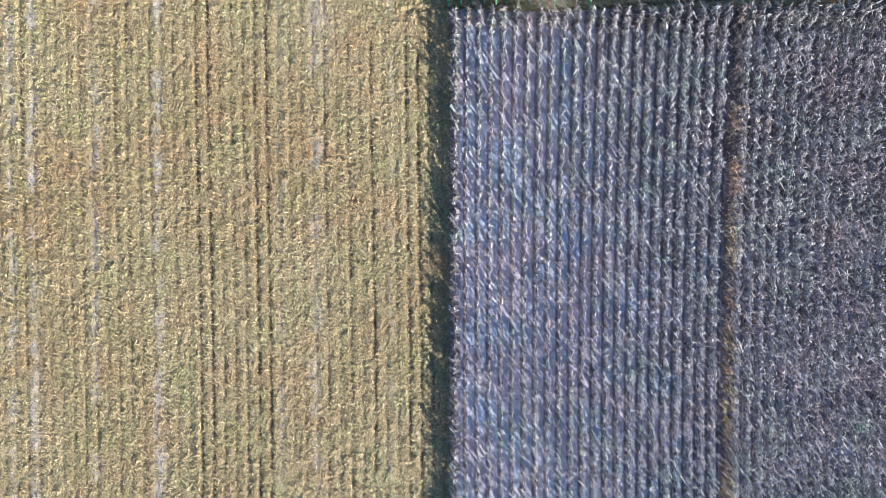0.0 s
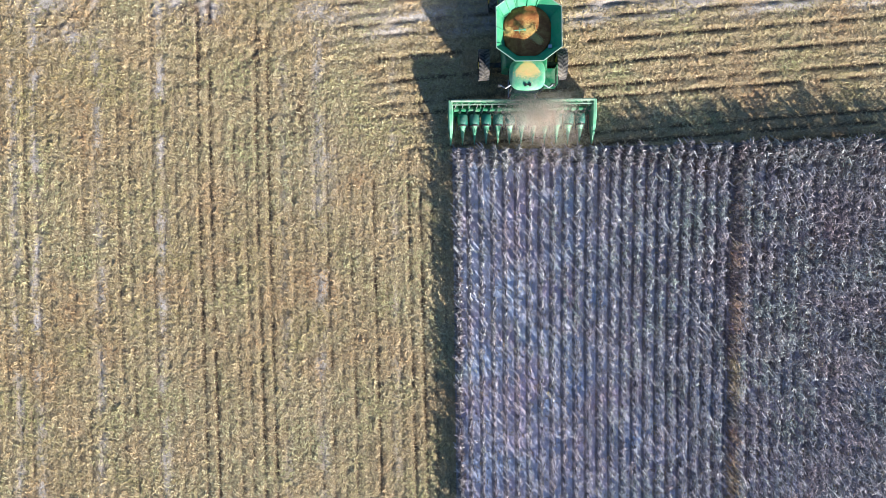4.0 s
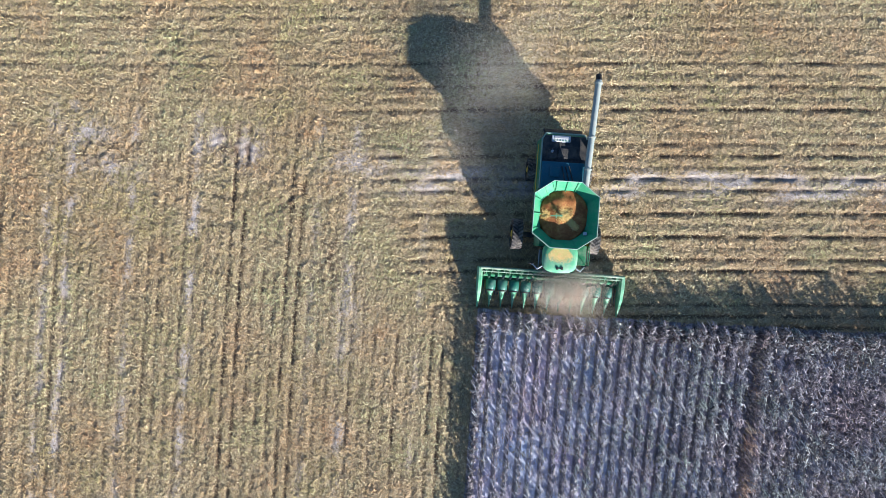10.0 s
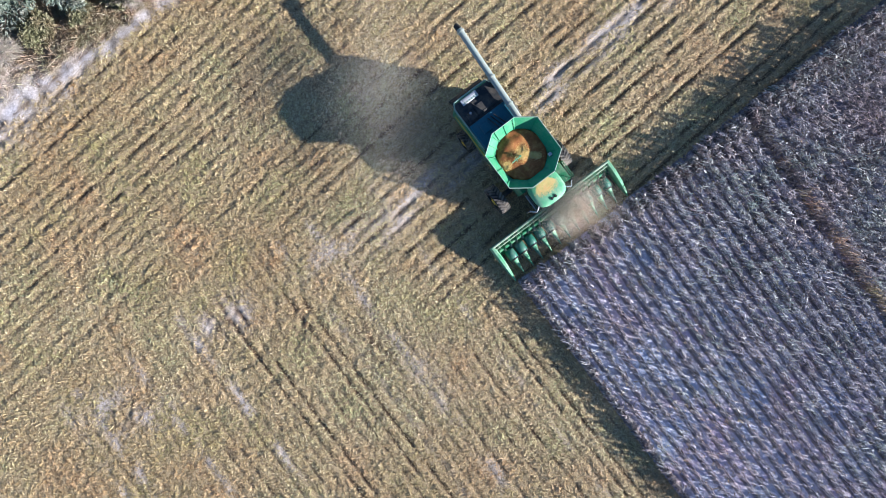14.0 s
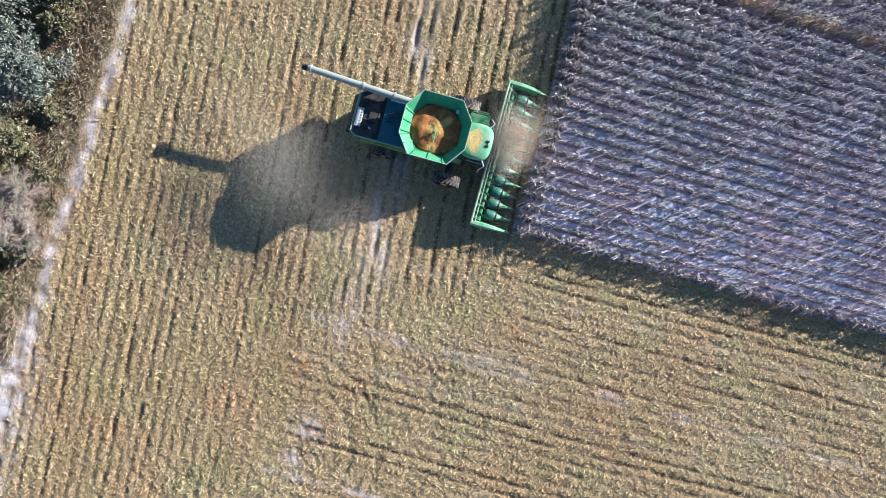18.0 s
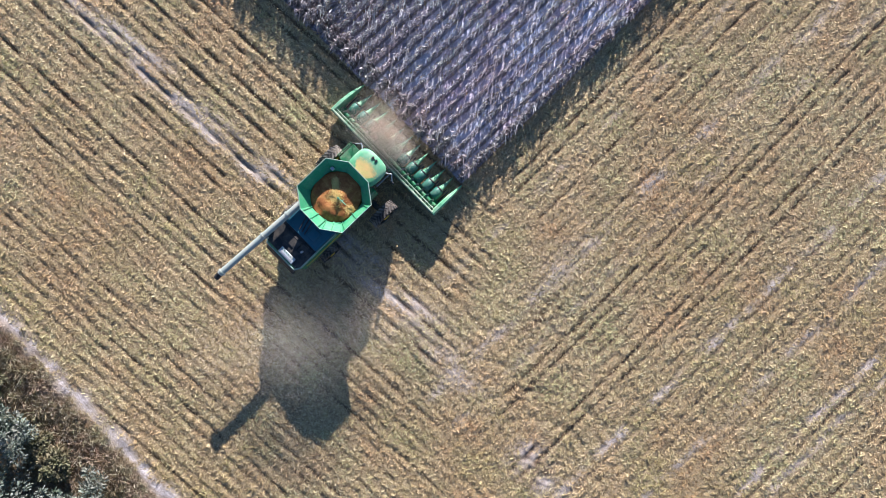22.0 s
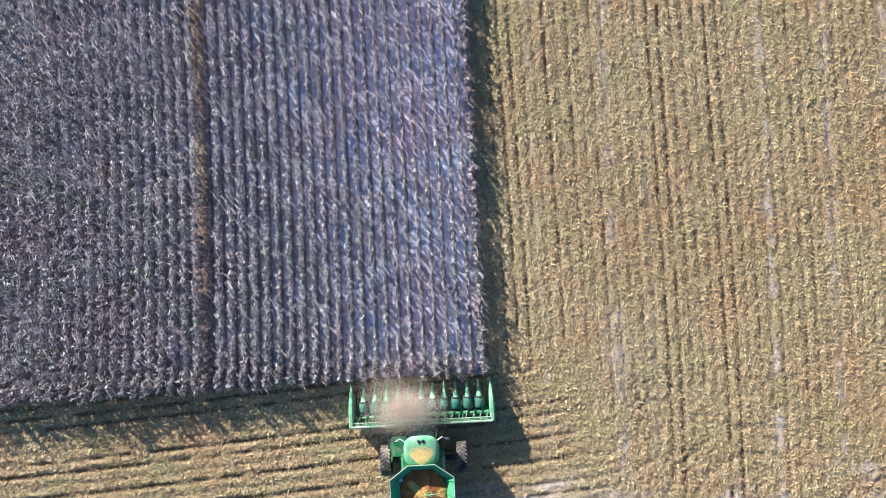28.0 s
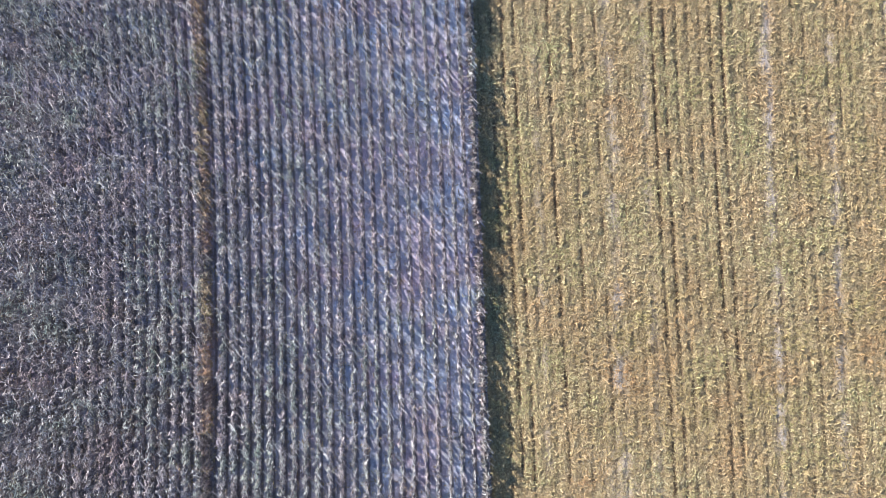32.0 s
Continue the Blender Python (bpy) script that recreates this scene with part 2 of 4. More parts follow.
M_KERNEL = island_material("fresh_kernel", [(0.0, (0.75, 0.48, 0.1)), (1.0, (0.9, 0.68, 0.25))], 0.6)
M_DUST = island_material("dust_speck", [(0.0, (0.64, 0.55, 0.42)), (1.0, (0.8, 0.72, 0.57))], 0.95)
mg, gn, gl, gb = material("cab_glass", 0.05)
gb.inputs["Base Color"].default_value = (0.03, 0.05, 0.05, 1)
gb.inputs["Transmission Weight"].default_value = 0.6
M_GLASS = mg

# ---- mesh tools ----


def mesh_from_arrays(name, verts, faces, mat, smooth=False):
    """verts (n, 3), faces (m, k) with the same k."""
    verts, faces = np.asarray(verts, np.float32), np.asarray(faces, np.int32)
    me = bpy.data.meshes.new(name)
    n, (m, k) = len(verts), faces.shape
    me.vertices.add(n)
    me.vertices.foreach_set("co", verts.ravel())
    me.loops.add(m * k)
    me.loops.foreach_set("vertex_index", faces.ravel())
    me.polygons.add(m)
    me.polygons.foreach_set("loop_start", np.arange(0, m * k, k, dtype=np.int32))
    if smooth:
        me.polygons.foreach_set("use_smooth", np.ones(m, bool))
    me.update(calc_edges=True)
    me.materials.append(mat)
    return me


def part(name, bm, mat, parent, label="", smooth=False):
    me = bpy.data.meshes.new(name)
    bm.normal_update()
    bm.to_mesh(me)
    bm.free()
    if smooth:
        for p in me.polygons:
            p.use_smooth = True
    me.materials.append(mat)
    ob = new(name, me)
    ob.parent = parent
    if label:
        ob["label"] = label
    return ob


def box(bm, x0, x1, y0, y1, z0, z1, bevel=0.0):
    r = bmesh.ops.create_cube(bm, size=1.0)
    for v in r["verts"]:
        v.co = Vector(((x0 + x1) / 2 + v.co.x * (x1 - x0), (y0 + y1) / 2 + v.co.y * (y1 - y0), (z0 + z1) / 2 + v.co.z * (z1 - z0)))
    if bevel:
        edges = list({e for v in r["verts"] for e in v.link_edges})
        bmesh.ops.bevel(bm, geom=edges, offset=bevel, segments=2, profile=0.5, affect="EDGES")
    return bm


def tube(bm, a, b, r0, r1=None, seg=12):
    """A closed round bar from a to b."""
    a, b = Vector(a), Vector(b)
    r1 = r0 if r1 is None else r1
    q = (b - a).to_track_quat("Z", "Y")
    rings = []
    for c, r in ((a, r0), (b, r1)):
        rings.append([bm.verts.new(c + q @ Vector((r * math.cos(2 * math.pi * i / seg), r * math.sin(2 * math.pi * i / seg), 0))) for i in range(seg)])
    for i in range(seg):
        j = (i + 1) % seg
        bm.faces.new((rings[0][i], rings[0][j], rings[1][j], rings[1][i]))
    bm.faces.new(rings[0][::-1])
    bm.faces.new(rings[1])
    return bm


def loft(bm, sections, caps=True):
    """A skin through rings of points with the same count."""
    rings = [[bm.verts.new(p) for p in s] for s in sections]
    k = len(rings[0])
    for a, b in zip(rings, rings[1:]):
        for i in range(k):
            j = (i + 1) % k
            bm.faces.new((a[i], a[j], b[j], b[i]))
    if caps:
        bm.faces.new(rings[0][::-1])
        bm.faces.new(rings[-1])
    bmesh.ops.recalc_face_normals(bm, faces=bm.faces[:])
    return bm


def slab(bm, quad, thick):
    """A flat plate of that thickness on a polygon."""
    q = [Vector(p) for p in quad]
    n = (q[1] - q[0]).cross(q[2] - q[0]).normalized() * thick
    return loft(bm, [[p for p in q], [p + n for p in q]])


rng = np.random.default_rng(7)
_waves = [(rng.normal(size=2), rng.uniform(0, 6.28)) for _ in range(36)]


def field_noise(x, y, scale, seed=0):
    """Smooth noise about 0, roughly -1 to 1; scale: metres of a lump."""
    out = 0
    for i in range(6):
        d, p = _waves[(seed * 6 + i) % 36]
        k = 2 * math.pi / scale * (0.6 + 0.25 * i)
        d = d / np.hypot(*d)
        out = out + np.sin(k * (d[0] * x + d[1] * y) + p + 1.3 * np.sin(k * 0.37 * (d[1] * x - d[0] * y) + 2 * p))
    return out / 3.2


# ---- plan ----
ROW = 0.762
CORN_X0 = 0.75       # first standing row


def head_y(x):
    """Where the standing rows end on the headland."""
    return 14.82 + 0.016 * x + 0.35 * np.exp(-np.abs(x) / 2.0)


def row_fan(y):
    """The rows spread a little towards the headland."""
    return 1.002 + 0.0014 * y + 0.00006 * y * y


def border_y(x):
    """The pale path along the edge of the field."""
    return 43.24 - 0.03 * x



def in_corn(x, y):
    return (x > CORN_X0 - 0.3) & (y < head_y(x) + 0.1) & (x < 41.1) & (y > -24.05)


def in_headland(x, y):
    return (y > 15.0) & (zone_edge(x, y) > 0)


def zone_edge(x, y):
    """Signed distance, in metres, from the seam between rows along y and rows along x."""
    return np.maximum(x + 5.0 + 0.45 * (y - 15), (y - 29.5 - 0.1 * x)) + 0.4 * field_noise(x, y, 9.0, 5)


def row_gain(x, y):
    """How plainly a row or wheel track shows at a place."""
    head = in_headland(x, y)
    k = np.round(row_coord(x, y) / ROW)
    s = row_strength(k, np.where(head, 3.0, 2.0))
    run = np.where(head, x, y)
    broken = 0.5 + 0.6 * field_noise(run, k * 5.3, 3.1, 1) + 0.3 * field_noise(run, k * 3.7, 1.1, 2)
    fade = np.where(y > 13.0, np.clip(np.abs(zone_edge(x, y)) / 3.5 - 0.1, 0, 1), 1.0)
    return np.clip((np.where(head, 0.2, 0.24 - 0.22 * np.clip((y - 14) / 6, 0, 1)) + np.where(head, 1.1, 0.9) * s ** 2.3) * np.clip(0.2 + 1.1 * broken, 0, 1.3), 0, 1) * fade


def row_coord(x, y):
    """Across the crop rows: along x left of the corn, along y on the headland."""
    return np.where(in_headland(x, y), y - 0.035 * x - 1.2 * np.sin(x * 0.035), x - CORN_X0 + 0.15 * np.sin(y * 0.11))


def line_mask(d, w):
    return np.exp(-(d / w) ** 2)


def bare_mask(x, y):
    """Where pale bare soil shows through."""
    wob = 0.25 * field_noise(x, y, 5.0, 1)
    left = (y < 27) & (x < 0.2)
    patchy = np.clip(0.5 + 0.7 * field_noise(x, y, 3.0, 2), 0, 1)
    m = 0 * x
    for cx, w, s in ((-18.7, 0.35, 1.0), (-26.9, 0.35, 1.0), (-28.3, 0.3, 0.8), (-8.3, 0.4, 0.75), (-22.8, 0.3, 0.75), (-10.6, 0.3, 0.45), (-3.4, 0.25, 0.4)):
        m = np.maximum(m, left * s * line_mask(x - cx - 0.4 * wob, w) * patchy)
    s_y = y - (23.95 + 0.053 * x)
    streaky = np.clip(0.6 + 0.5 * field_noise(x * 0.35, y * 1.5, 2.2, 2), 0.1, 1)
    m = np.maximum(m, np.clip((x + 10) / 4, 0, 1) * (0.9 * line_mask(s_y - 0.5 * wob, 0.45) + 0.7 * line_mask(s_y + 1.05 - 0.4 * wob, 0.35) + 0.4 * line_mask(s_y + 0.5, 1.1)) * streaky * 0.95)
    for cx, cy, rx, ry in ((-15.3, 24.6, 0.9, 1.5), (-17.4, 24.9, 0.7, 1.1), (-26.0, 25.0, 1.6, 0.8), (-8.0, 14.0, 0.7, 2.0), (2.5, 23.4, 2.6, 0.7), (-7.5, 24.0, 2.5, 0.9), (-24.0, 22.6, 2.0, 0.8)):
        m = np.maximum(m, np.exp(-((x - cx) / rx) ** 2 - ((y - cy) / ry) ** 2) * np.clip(patchy + 0.3, 0, 1))
    m = np.maximum(m, 0.95 * line_mask(y - border_y(x) - 0.8 * wob, 0.5 + 0.3 * patchy) * np.clip(0.4 + 0.9 * patchy, 0, 1))
    m = np.maximum(m, np.exp(-((x + 20) / 6) ** 2 - ((y - 45) / 2.5) ** 2))
    return np.clip(m, 0, 1)


def chalk_mask(x, y):
    """The trodden white path along the border and the open ground where it widens."""
    d = y - border_y(x) - 0.25 * field_noise(x, y, 5.0, 1)
    patchy = np.clip(0.5 + 0.75 * field_noise(x, y, 2.1, 3), 0, 1)
    m = 0.6 * line_mask(d, 0.32) * np.clip(patchy * 1.2 - 0.1 + 0.3 * field_noise(x, y, 0.8, 4), 0, 1)
    m = np.maximum(m, line_mask(y - 43.7 - 0.3 * field_noise(x, y, 3.0, 2), 0.9) * np.clip(-(x + 12.5) / 3, 0, 1) * patchy)
    return np.clip(m, 0, 1)


def litter_mask(x, y):
    """Pale grey leaf litter under standing corn; falls off with x to paint gap shade."""
    return in_corn(x, y) * (1 - 0.35 * line_mask(x / row_fan(y) - 18.45, 0.25)) * np.clip(1.0 - 0.036 * np.clip(x - 7, 0, 24) - 0.024 * np.clip(y, 0, 14) + 0.02 * np.clip(-y, 0, 14) + 0.22 * field_noise(x, y, 4.0, 3), 0.1, 1)


def row_strength(k, seed):
    return np.modf(np.abs(np.sin(k * 12.9898 + seed * 78.233)) * 43758.5453)[0]


def torn_mask(x, y):
    """Spots where wheels have torn the soil open."""
    m = 0 * x
    for cx, cy, rx, ry in ((-16.4, 24.6, 1.7, 1.3), (-25.0, 23.6, 1.6, 1.0), (-9.5, 17.5, 0.9, 1.8), (-12.5, 21.5, 1.0, 1.2)):
        m = np.maximum(m, np.exp(-((x - cx) / rx) ** 2 - ((y - cy) / ry) ** 2))
    return m


def ground_z(x, y):
    r = row_coord(x, y)
    head = in_headland(x, y)
    amp = 0.004 + np.where(head, 0.057, 0.05) * row_gain(x, y)
    c = np.cos(2 * np.pi * r / ROW)
    z = -0.3 * amp * c - 1.6 * amp * (0.5 + 0.5 * c) ** 4
    fx, fy = np.where(head, 0.45, 1.0), np.where(head, 1.0, 0.45)
    z = z + 0.016 * field_noise(x * fx, y * fy, 0.9, 4) + 0.016 * field_noise(x, y, 0.6, 5) + 0.015 * field_noise(x, y, 0.42, 3)
    z = z + 0.05 * torn_mask(x, y) * field_noise(x, y, 0.75, 0)
    far = np.clip((np.maximum(np.abs(x), np.abs(y - 15)) - 40) / 10, 0, 1)
    z = np.where(y > border_y(x) - 0.6, 0.05 * field_noise(x, y, 2.0, 2), z)
    for cx, cy, rad in ((-17.0, 26.0, 4.6), (-17.0, 26.0, 6.4), (-13.0, 29.0, 8.0), (-13.0, 29.0, 9.9)):
        ring = np.hypot(x - cx, y - cy) - rad
        z = z - 0.03 * line_mask(ring, 0.18) * ((x < -7) & (y < 41))
    return z * (1 - far)


def build_ground():
    far = [-2500, -900, -350, -140, -70]
    xs = np.concatenate([far, np.arange(-37, 1.5, 0.13), np.arange(1.5, 41.01, 0.25), [41.25, 80, 150, 350, 900, 2500]])
    ys = np.concatenate([far, [-24.2], np.arange(-24, 13.9, 0.2), np.arange(13.9, 44.5, 0.13), np.arange(44.5, 52.01, 0.25), [80, 150, 350, 900, 2500]])
    gx, gy = np.meshgrid(xs, ys)
    z = ground_z(gx, gy)
    nx, ny = len(xs), len(ys)
    idx = np.arange(nx * ny).reshape(ny, nx)
    faces = np.stack([idx[:-1, :-1], idx[:-1, 1:], idx[1:, 1:], idx[1:, :-1]], -1).reshape(-1, 4)
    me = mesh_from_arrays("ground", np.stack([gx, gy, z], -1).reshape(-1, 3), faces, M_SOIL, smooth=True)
    a = me.attributes.new("bare", "FLOAT", "POINT")
    a.data.foreach_set("value", bare_mask(gx, gy).ravel().astype(np.float32))
    # row and track lanes that take the painted furrow shade
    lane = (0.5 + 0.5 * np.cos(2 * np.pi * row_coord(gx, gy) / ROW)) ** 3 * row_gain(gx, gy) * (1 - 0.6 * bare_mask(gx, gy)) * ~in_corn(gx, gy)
    a = me.attributes.new("furrow_soil_shade", "FLOAT", "POINT")
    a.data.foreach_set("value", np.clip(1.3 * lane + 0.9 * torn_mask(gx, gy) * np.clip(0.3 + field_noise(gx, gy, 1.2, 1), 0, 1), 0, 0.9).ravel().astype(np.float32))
    a = me.attributes.new("chalk", "FLOAT", "POINT")
    a.data.foreach_set("value", chalk_mask(gx, gy).ravel().astype(np.float32))
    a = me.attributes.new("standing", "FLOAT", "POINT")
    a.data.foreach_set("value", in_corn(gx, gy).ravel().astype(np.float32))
    # row phase, which places the painted shade strip at each row's foot
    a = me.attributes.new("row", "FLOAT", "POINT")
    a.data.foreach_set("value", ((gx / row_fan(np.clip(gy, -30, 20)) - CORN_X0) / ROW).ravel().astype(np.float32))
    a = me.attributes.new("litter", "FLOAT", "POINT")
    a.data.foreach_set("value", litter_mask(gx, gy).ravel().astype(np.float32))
    tagged(new("ground", me), "tan harvested field soil with pale bare streaks", "ground", kind="structure")


build_ground()


def strips(base, along, up, length, width, droop, seg=1):
    """Bent ribbons: base points, unit directions, unit side vectors; returns verts and quads."""
    n = len(base)
    side = np.cross(along, up)
    side /= np.linalg.norm(side, axis=1, keepdims=True) + 1e-9
    vs = []
    for i in range(seg + 1):
        f = i / seg
        c = base + along * (length * f)[:, None]
        c[:, 2] += up[:, 2] * 0 - droop * f * f * length
        w = width * (1 - 0.75 * f ** 2 if seg > 1 else 1)
        vs += [c - side * (w / 2)[:, None], c + side * (w / 2)[:, None]]
    v = np.stack(vs, 1)
    k = 2 * (seg + 1)
    o = np.arange(n)[:, None] * k
    q = [np.concatenate([o + 2 * i, o + 2 * i + 1, o + 2 * i + 3, o + 2 * i + 2], 1) for i in range(seg)]
    return v.reshape(-1, 3), np.stack(q, 1).reshape(-1, 4)


def build_residue():
    n = 620000
    x, y = rng.uniform(-37, 41, n), rng.uniform(-24, 44.2, n)
    bare = bare_mask(x, y)
    r = row_coord(x, y)
    lane = (0.5 + 0.5 * np.cos(2 * np.pi * r / ROW)) ** 3 * row_gain(x, y)
    keep = (rng.random(n) > np.where(in_corn(x, y), 0.92, np.where(y > 41.5, 0.9, 0.74) * bare + 0.85 * chalk_mask(x, y) + 0.85 * lane + 0.35 * torn_mask(x, y))) & (y < border_y(x) + 0.3)
    x, y = x[keep], y[keep]
    n = len(x)
    az = rng.uniform(0, 2 * np.pi, n)
    el = rng.normal(0.08, 0.2, n)
    along = np.stack([np.cos(az) * np.cos(el), np.sin(az) * np.cos(el), np.sin(el)], 1)
    up = rng.normal(0, 0.3, (n, 3))
    up[:, 2] = 1
    z0 = ground_z(x, y)
    sx, sy = (ground_z(x + 0.06, y) - z0) / 0.06, (ground_z(x, y + 0.06) - z0) / 0.06
    up[:, 0] -= sx
    up[:, 1] -= sy
    along[:, 2] += along[:, 0] * sx + along[:, 1] * sy
    base = np.stack([x, y, ground_z(x, y) + 0.01 + 0.03 * rng.random(n)], 1)
    v, f = strips(base, along, up, rng.uniform(0.07, 0.22, n), rng.uniform(0.026, 0.058, n), np.zeros(n))
    v[:, 2] = np.maximum(v[:, 2], ground_z(v[:, 0], v[:, 1]) + 0.004)
    tagged(new("crop_residue", mesh_from_arrays("crop_residue", v, f, M_RESIDUE)), "straw-coloured chopped corn leaves and husks on soil", "crop residue", kind="stuff")


build_residue()


def stalk_mesh(name, base, top, radius, mat):
    """Three-sided stems, base to top."""
    n = len(base)
    a = np.arange(3) * 2 * np.pi / 3
    ring = np.stack([np.cos(a), np.sin(a), 0 * a], 1)
    lo = base[:, None] + ring[None] * radius[:, None, None]
    hi = top[:, None] + ring[None] * radius[:, None, None] * 0.8
    v = np.concatenate([lo, hi], 1)
    o = np.arange(n)[:, None] * 6
    q = np.stack([np.concatenate([o + i, o + (i + 1) % 3, o + 3 + (i + 1) % 3, o + 3 + i], 1) for i in range(3)], 1)
    return v.reshape(-1, 3), q.reshape(-1, 4)


def build_stubble():
    ps = []
    for x in np.arange(-36.6 + 0.75 - 0.15, 0.3, ROW):
        yy = np.arange(-24, 30, 0.16)
        ps.append(np.stack([np.full_like(yy, CORN_X0 + round((x - CORN_X0) / ROW) * ROW), yy], 1))
    for r in np.arange(13.5, 44, ROW):
        xx = np.arange(-37, 41, 0.16)
        k = round(r / ROW)
        ps.append(np.stack([xx, k * ROW + 0.035 * xx + 1.2 * np.sin(xx * 0.035)], 1))
    p = np.concatenate(ps)
    p += rng.normal(0, 0.03, p.shape)
    x, y = p.T
    head = in_headland(x, y)
    isx = np.concatenate([np.full(len(q), i < len(np.arange(-36.6 + 0.75 - 0.15, 0.3, ROW))) for i, q in enumerate(ps)])
    s = row_gain(x, y)
    keep = (isx != head) & ~in_corn(x, y) & (y < border_y(x) - 0.8) & (rng.random(len(x)) < np.clip(0.12 + 1.1 * s, 0.1, 0.95)) & (bare_mask(x, y) < 0.5)
    x, y, s = x[keep], y[keep], s[keep]
    n = len(x)
    base = np.stack([x, y, ground_z(x, y) - 0.02], 1)
    top = base + np.stack([rng.normal(0, 0.05, n), rng.normal(0, 0.05, n), rng.uniform(0.06, 0.14, n) + 0.16 * np.clip(s, 0, 1)], 1)
    v, f = stalk_mesh("stubble", base, top, rng.uniform(0.012, 0.02, n), M_STUB)
    tagged(new("corn_stubble", mesh_from_arrays("corn_stubble", v, f, M_STUB)), "short cut corn stalks standing in rows", "stubble", kind="stuff")


build_stubble()


def build_corn_row(x0, y0, y1, step, lush, brown):
    yy = np.arange(y0, y1, step)
    yy = yy + rng.normal(0, 0.04, len(yy))
    keep = rng.random(len(yy)) > 0.1
    yy = yy[keep]
    n = len(yy)
    xx = (x0 + (0.2 if brown else 0.0)) * row_fan(yy) + rng.normal(0, 0.1 if brown else 0.03, n)
    h = rng.normal(1.06 + 0.0125 * x0, 0.18, n) * np.where(brown, 1.08, 1.0)
    h = h + 0.22 * np.clip((yy - head_y(x0) + 1.3) / 0.5, 0, 1)
    base = np.stack([xx, yy, ground_z(xx, yy) - 0.03], 1)
    lean = rng.normal(0, 0.13 if brown else 0.045, (n, 2))
    mid = base + np.concatenate([lean * 0.4, 0.6 * h[:, None]], 1)
    top = base + np.concatenate([lean * 1.6, h[:, None]], 1)
    rad = rng.uniform(0.011, 0.016, n)
    v1, f1 = stalk_mesh("s", base, mid, rad, None)
    v2, f2 = stalk_mesh("s", mid, top, rad * 0.75, None)
    vs, fs, off = [v1, v2], [f1, f2 + len(v1)], len(v1) + len(v2)
    low, under = 0, 5 if brown else 2
    for j in range(lush if brown else under + 2):
        comb = j >= (lush if brown else under + 2) - 1
        f = rng.uniform(0.05, 0.45, n) if j < under else rng.uniform(0.4, 1.0, n)
        at = base + (top - base) * f[:, None]
        # comb leaves lie along the sun azimuth to shape light streaks
        if comb:
            az = 2.24 + (rng.random(n) < 0.4) * np.pi + rng.normal(0, 0.18, n)
        else:
            az = rng.normal(0, 0.6, n) + np.pi / 2 + np.pi * (rng.random(n) < 0.5)
        el = rng.uniform(0.4, 1.1, n) if comb else rng.uniform(0.7, 1.4, n)
        along = np.stack([np.cos(az) * np.cos(el), np.sin(az) * np.cos(el), np.sin(el)], 1)
        up = np.stack([rng.normal(0, 0.5, n), rng.normal(0, 0.5, n), np.ones(n)], 1)
        ln = rng.uniform(0.25, 0.48, n) * (0.65 if x0 > 14 else 1.0) if comb else rng.uniform(0.2, 0.4, n)
        wd = rng.uniform(0.018, 0.032, n) if j >= under else rng.uniform(0.04, 0.08, n)
        v, q = strips(at, along, up, ln, wd, rng.uniform(1.2, 2.4, n), 2)
        v[:, 2] = np.maximum(v[:, 2], 0.03)
        vs.append(v)
        fs.append(q + off)
        off += len(v)
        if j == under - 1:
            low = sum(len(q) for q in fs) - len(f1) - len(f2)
    # leaves hugging the row make it a thin, close hedge
    hedge = sum(len(q) for q in fs)
    for j in range(0 if brown else 5 + min(2, int(x0 / 6))):
        at = base + (top - base) * rng.uniform(0.08, 0.82, n)[:, None]
        az = np.pi / 2 + np.pi * (rng.random(n) < 0.5) + rng.normal(0, 0.2, n)
        el = rng.uniform(0.2, 1.2, n)
        along = np.stack([np.cos(az) * np.cos(el), np.sin(az) * np.cos(el), np.sin(el)], 1)
        up = np.stack([rng.choice([-1.0, 1.0], n), rng.normal(0, 0.3, n), rng.uniform(0.1, 0.7, n)], 1)
        v, q = strips(at, along, up, rng.uniform(0.22, 0.4, n), rng.uniform(0.06, 0.11, n), rng.uniform(0.6, 1.4, n), 1)
        v[:, 2] = np.maximum(v[:, 2], 0.03)
        vs.append(v)
        fs.append(q + off)
        off += len(v)
    hedge_end = sum(len(q) for q in fs)
    # upper leaves turned to the light, close along the row
    sunny = sum(len(q) for q in fs)
    for j in range(0 if brown or x0 < CORN_X0 + 0.1 else 1 if x0 < 12 else 2):
        at = base + (top - base) * rng.uniform(0.5, 0.95, n)[:, None]
        az = np.pi / 2 + np.pi * (rng.random(n) < 0.5) + rng.normal(0, 0.5, n)
        el = rng.uniform(-0.3, 0.5, n)
        along = np.stack([np.cos(az) * np.cos(el), np.sin(az) * np.cos(el), np.sin(el)], 1)
        up = np.stack([0.5 + rng.normal(0, 0.3, n), -0.6 + rng.normal(0, 0.3, n), 0.7 * np.ones(n)], 1)
        v, q = strips(at, along, up, rng.uniform(0.15, 0.32, n), rng.uniform(0.025, 0.05, n), rng.uniform(0.2, 0.8, n), 1)
        vs.append(v)
        fs.append(q + off)
        off += len(v)
    sunny_end = sum(len(q) for q in fs)
    # short ragged blades filling the body of the taller rows
    for j in range(0 if brown or x0 < 8 else 3 if x0 < 14 else 6):
        at = base + (top - base) * rng.uniform(0.35, 0.9, n)[:, None]
        at[:, 0] += rng.normal(0, 0.07, n)
        at[:, 1] += rng.uniform(-0.08, 0.08, n)
        az, el = rng.uniform(0, 6.28, n), rng.uniform(-0.5, 0.5, n)
        along = np.stack([np.cos(az) * np.cos(el), np.sin(az) * np.cos(el), np.sin(el)], 1)
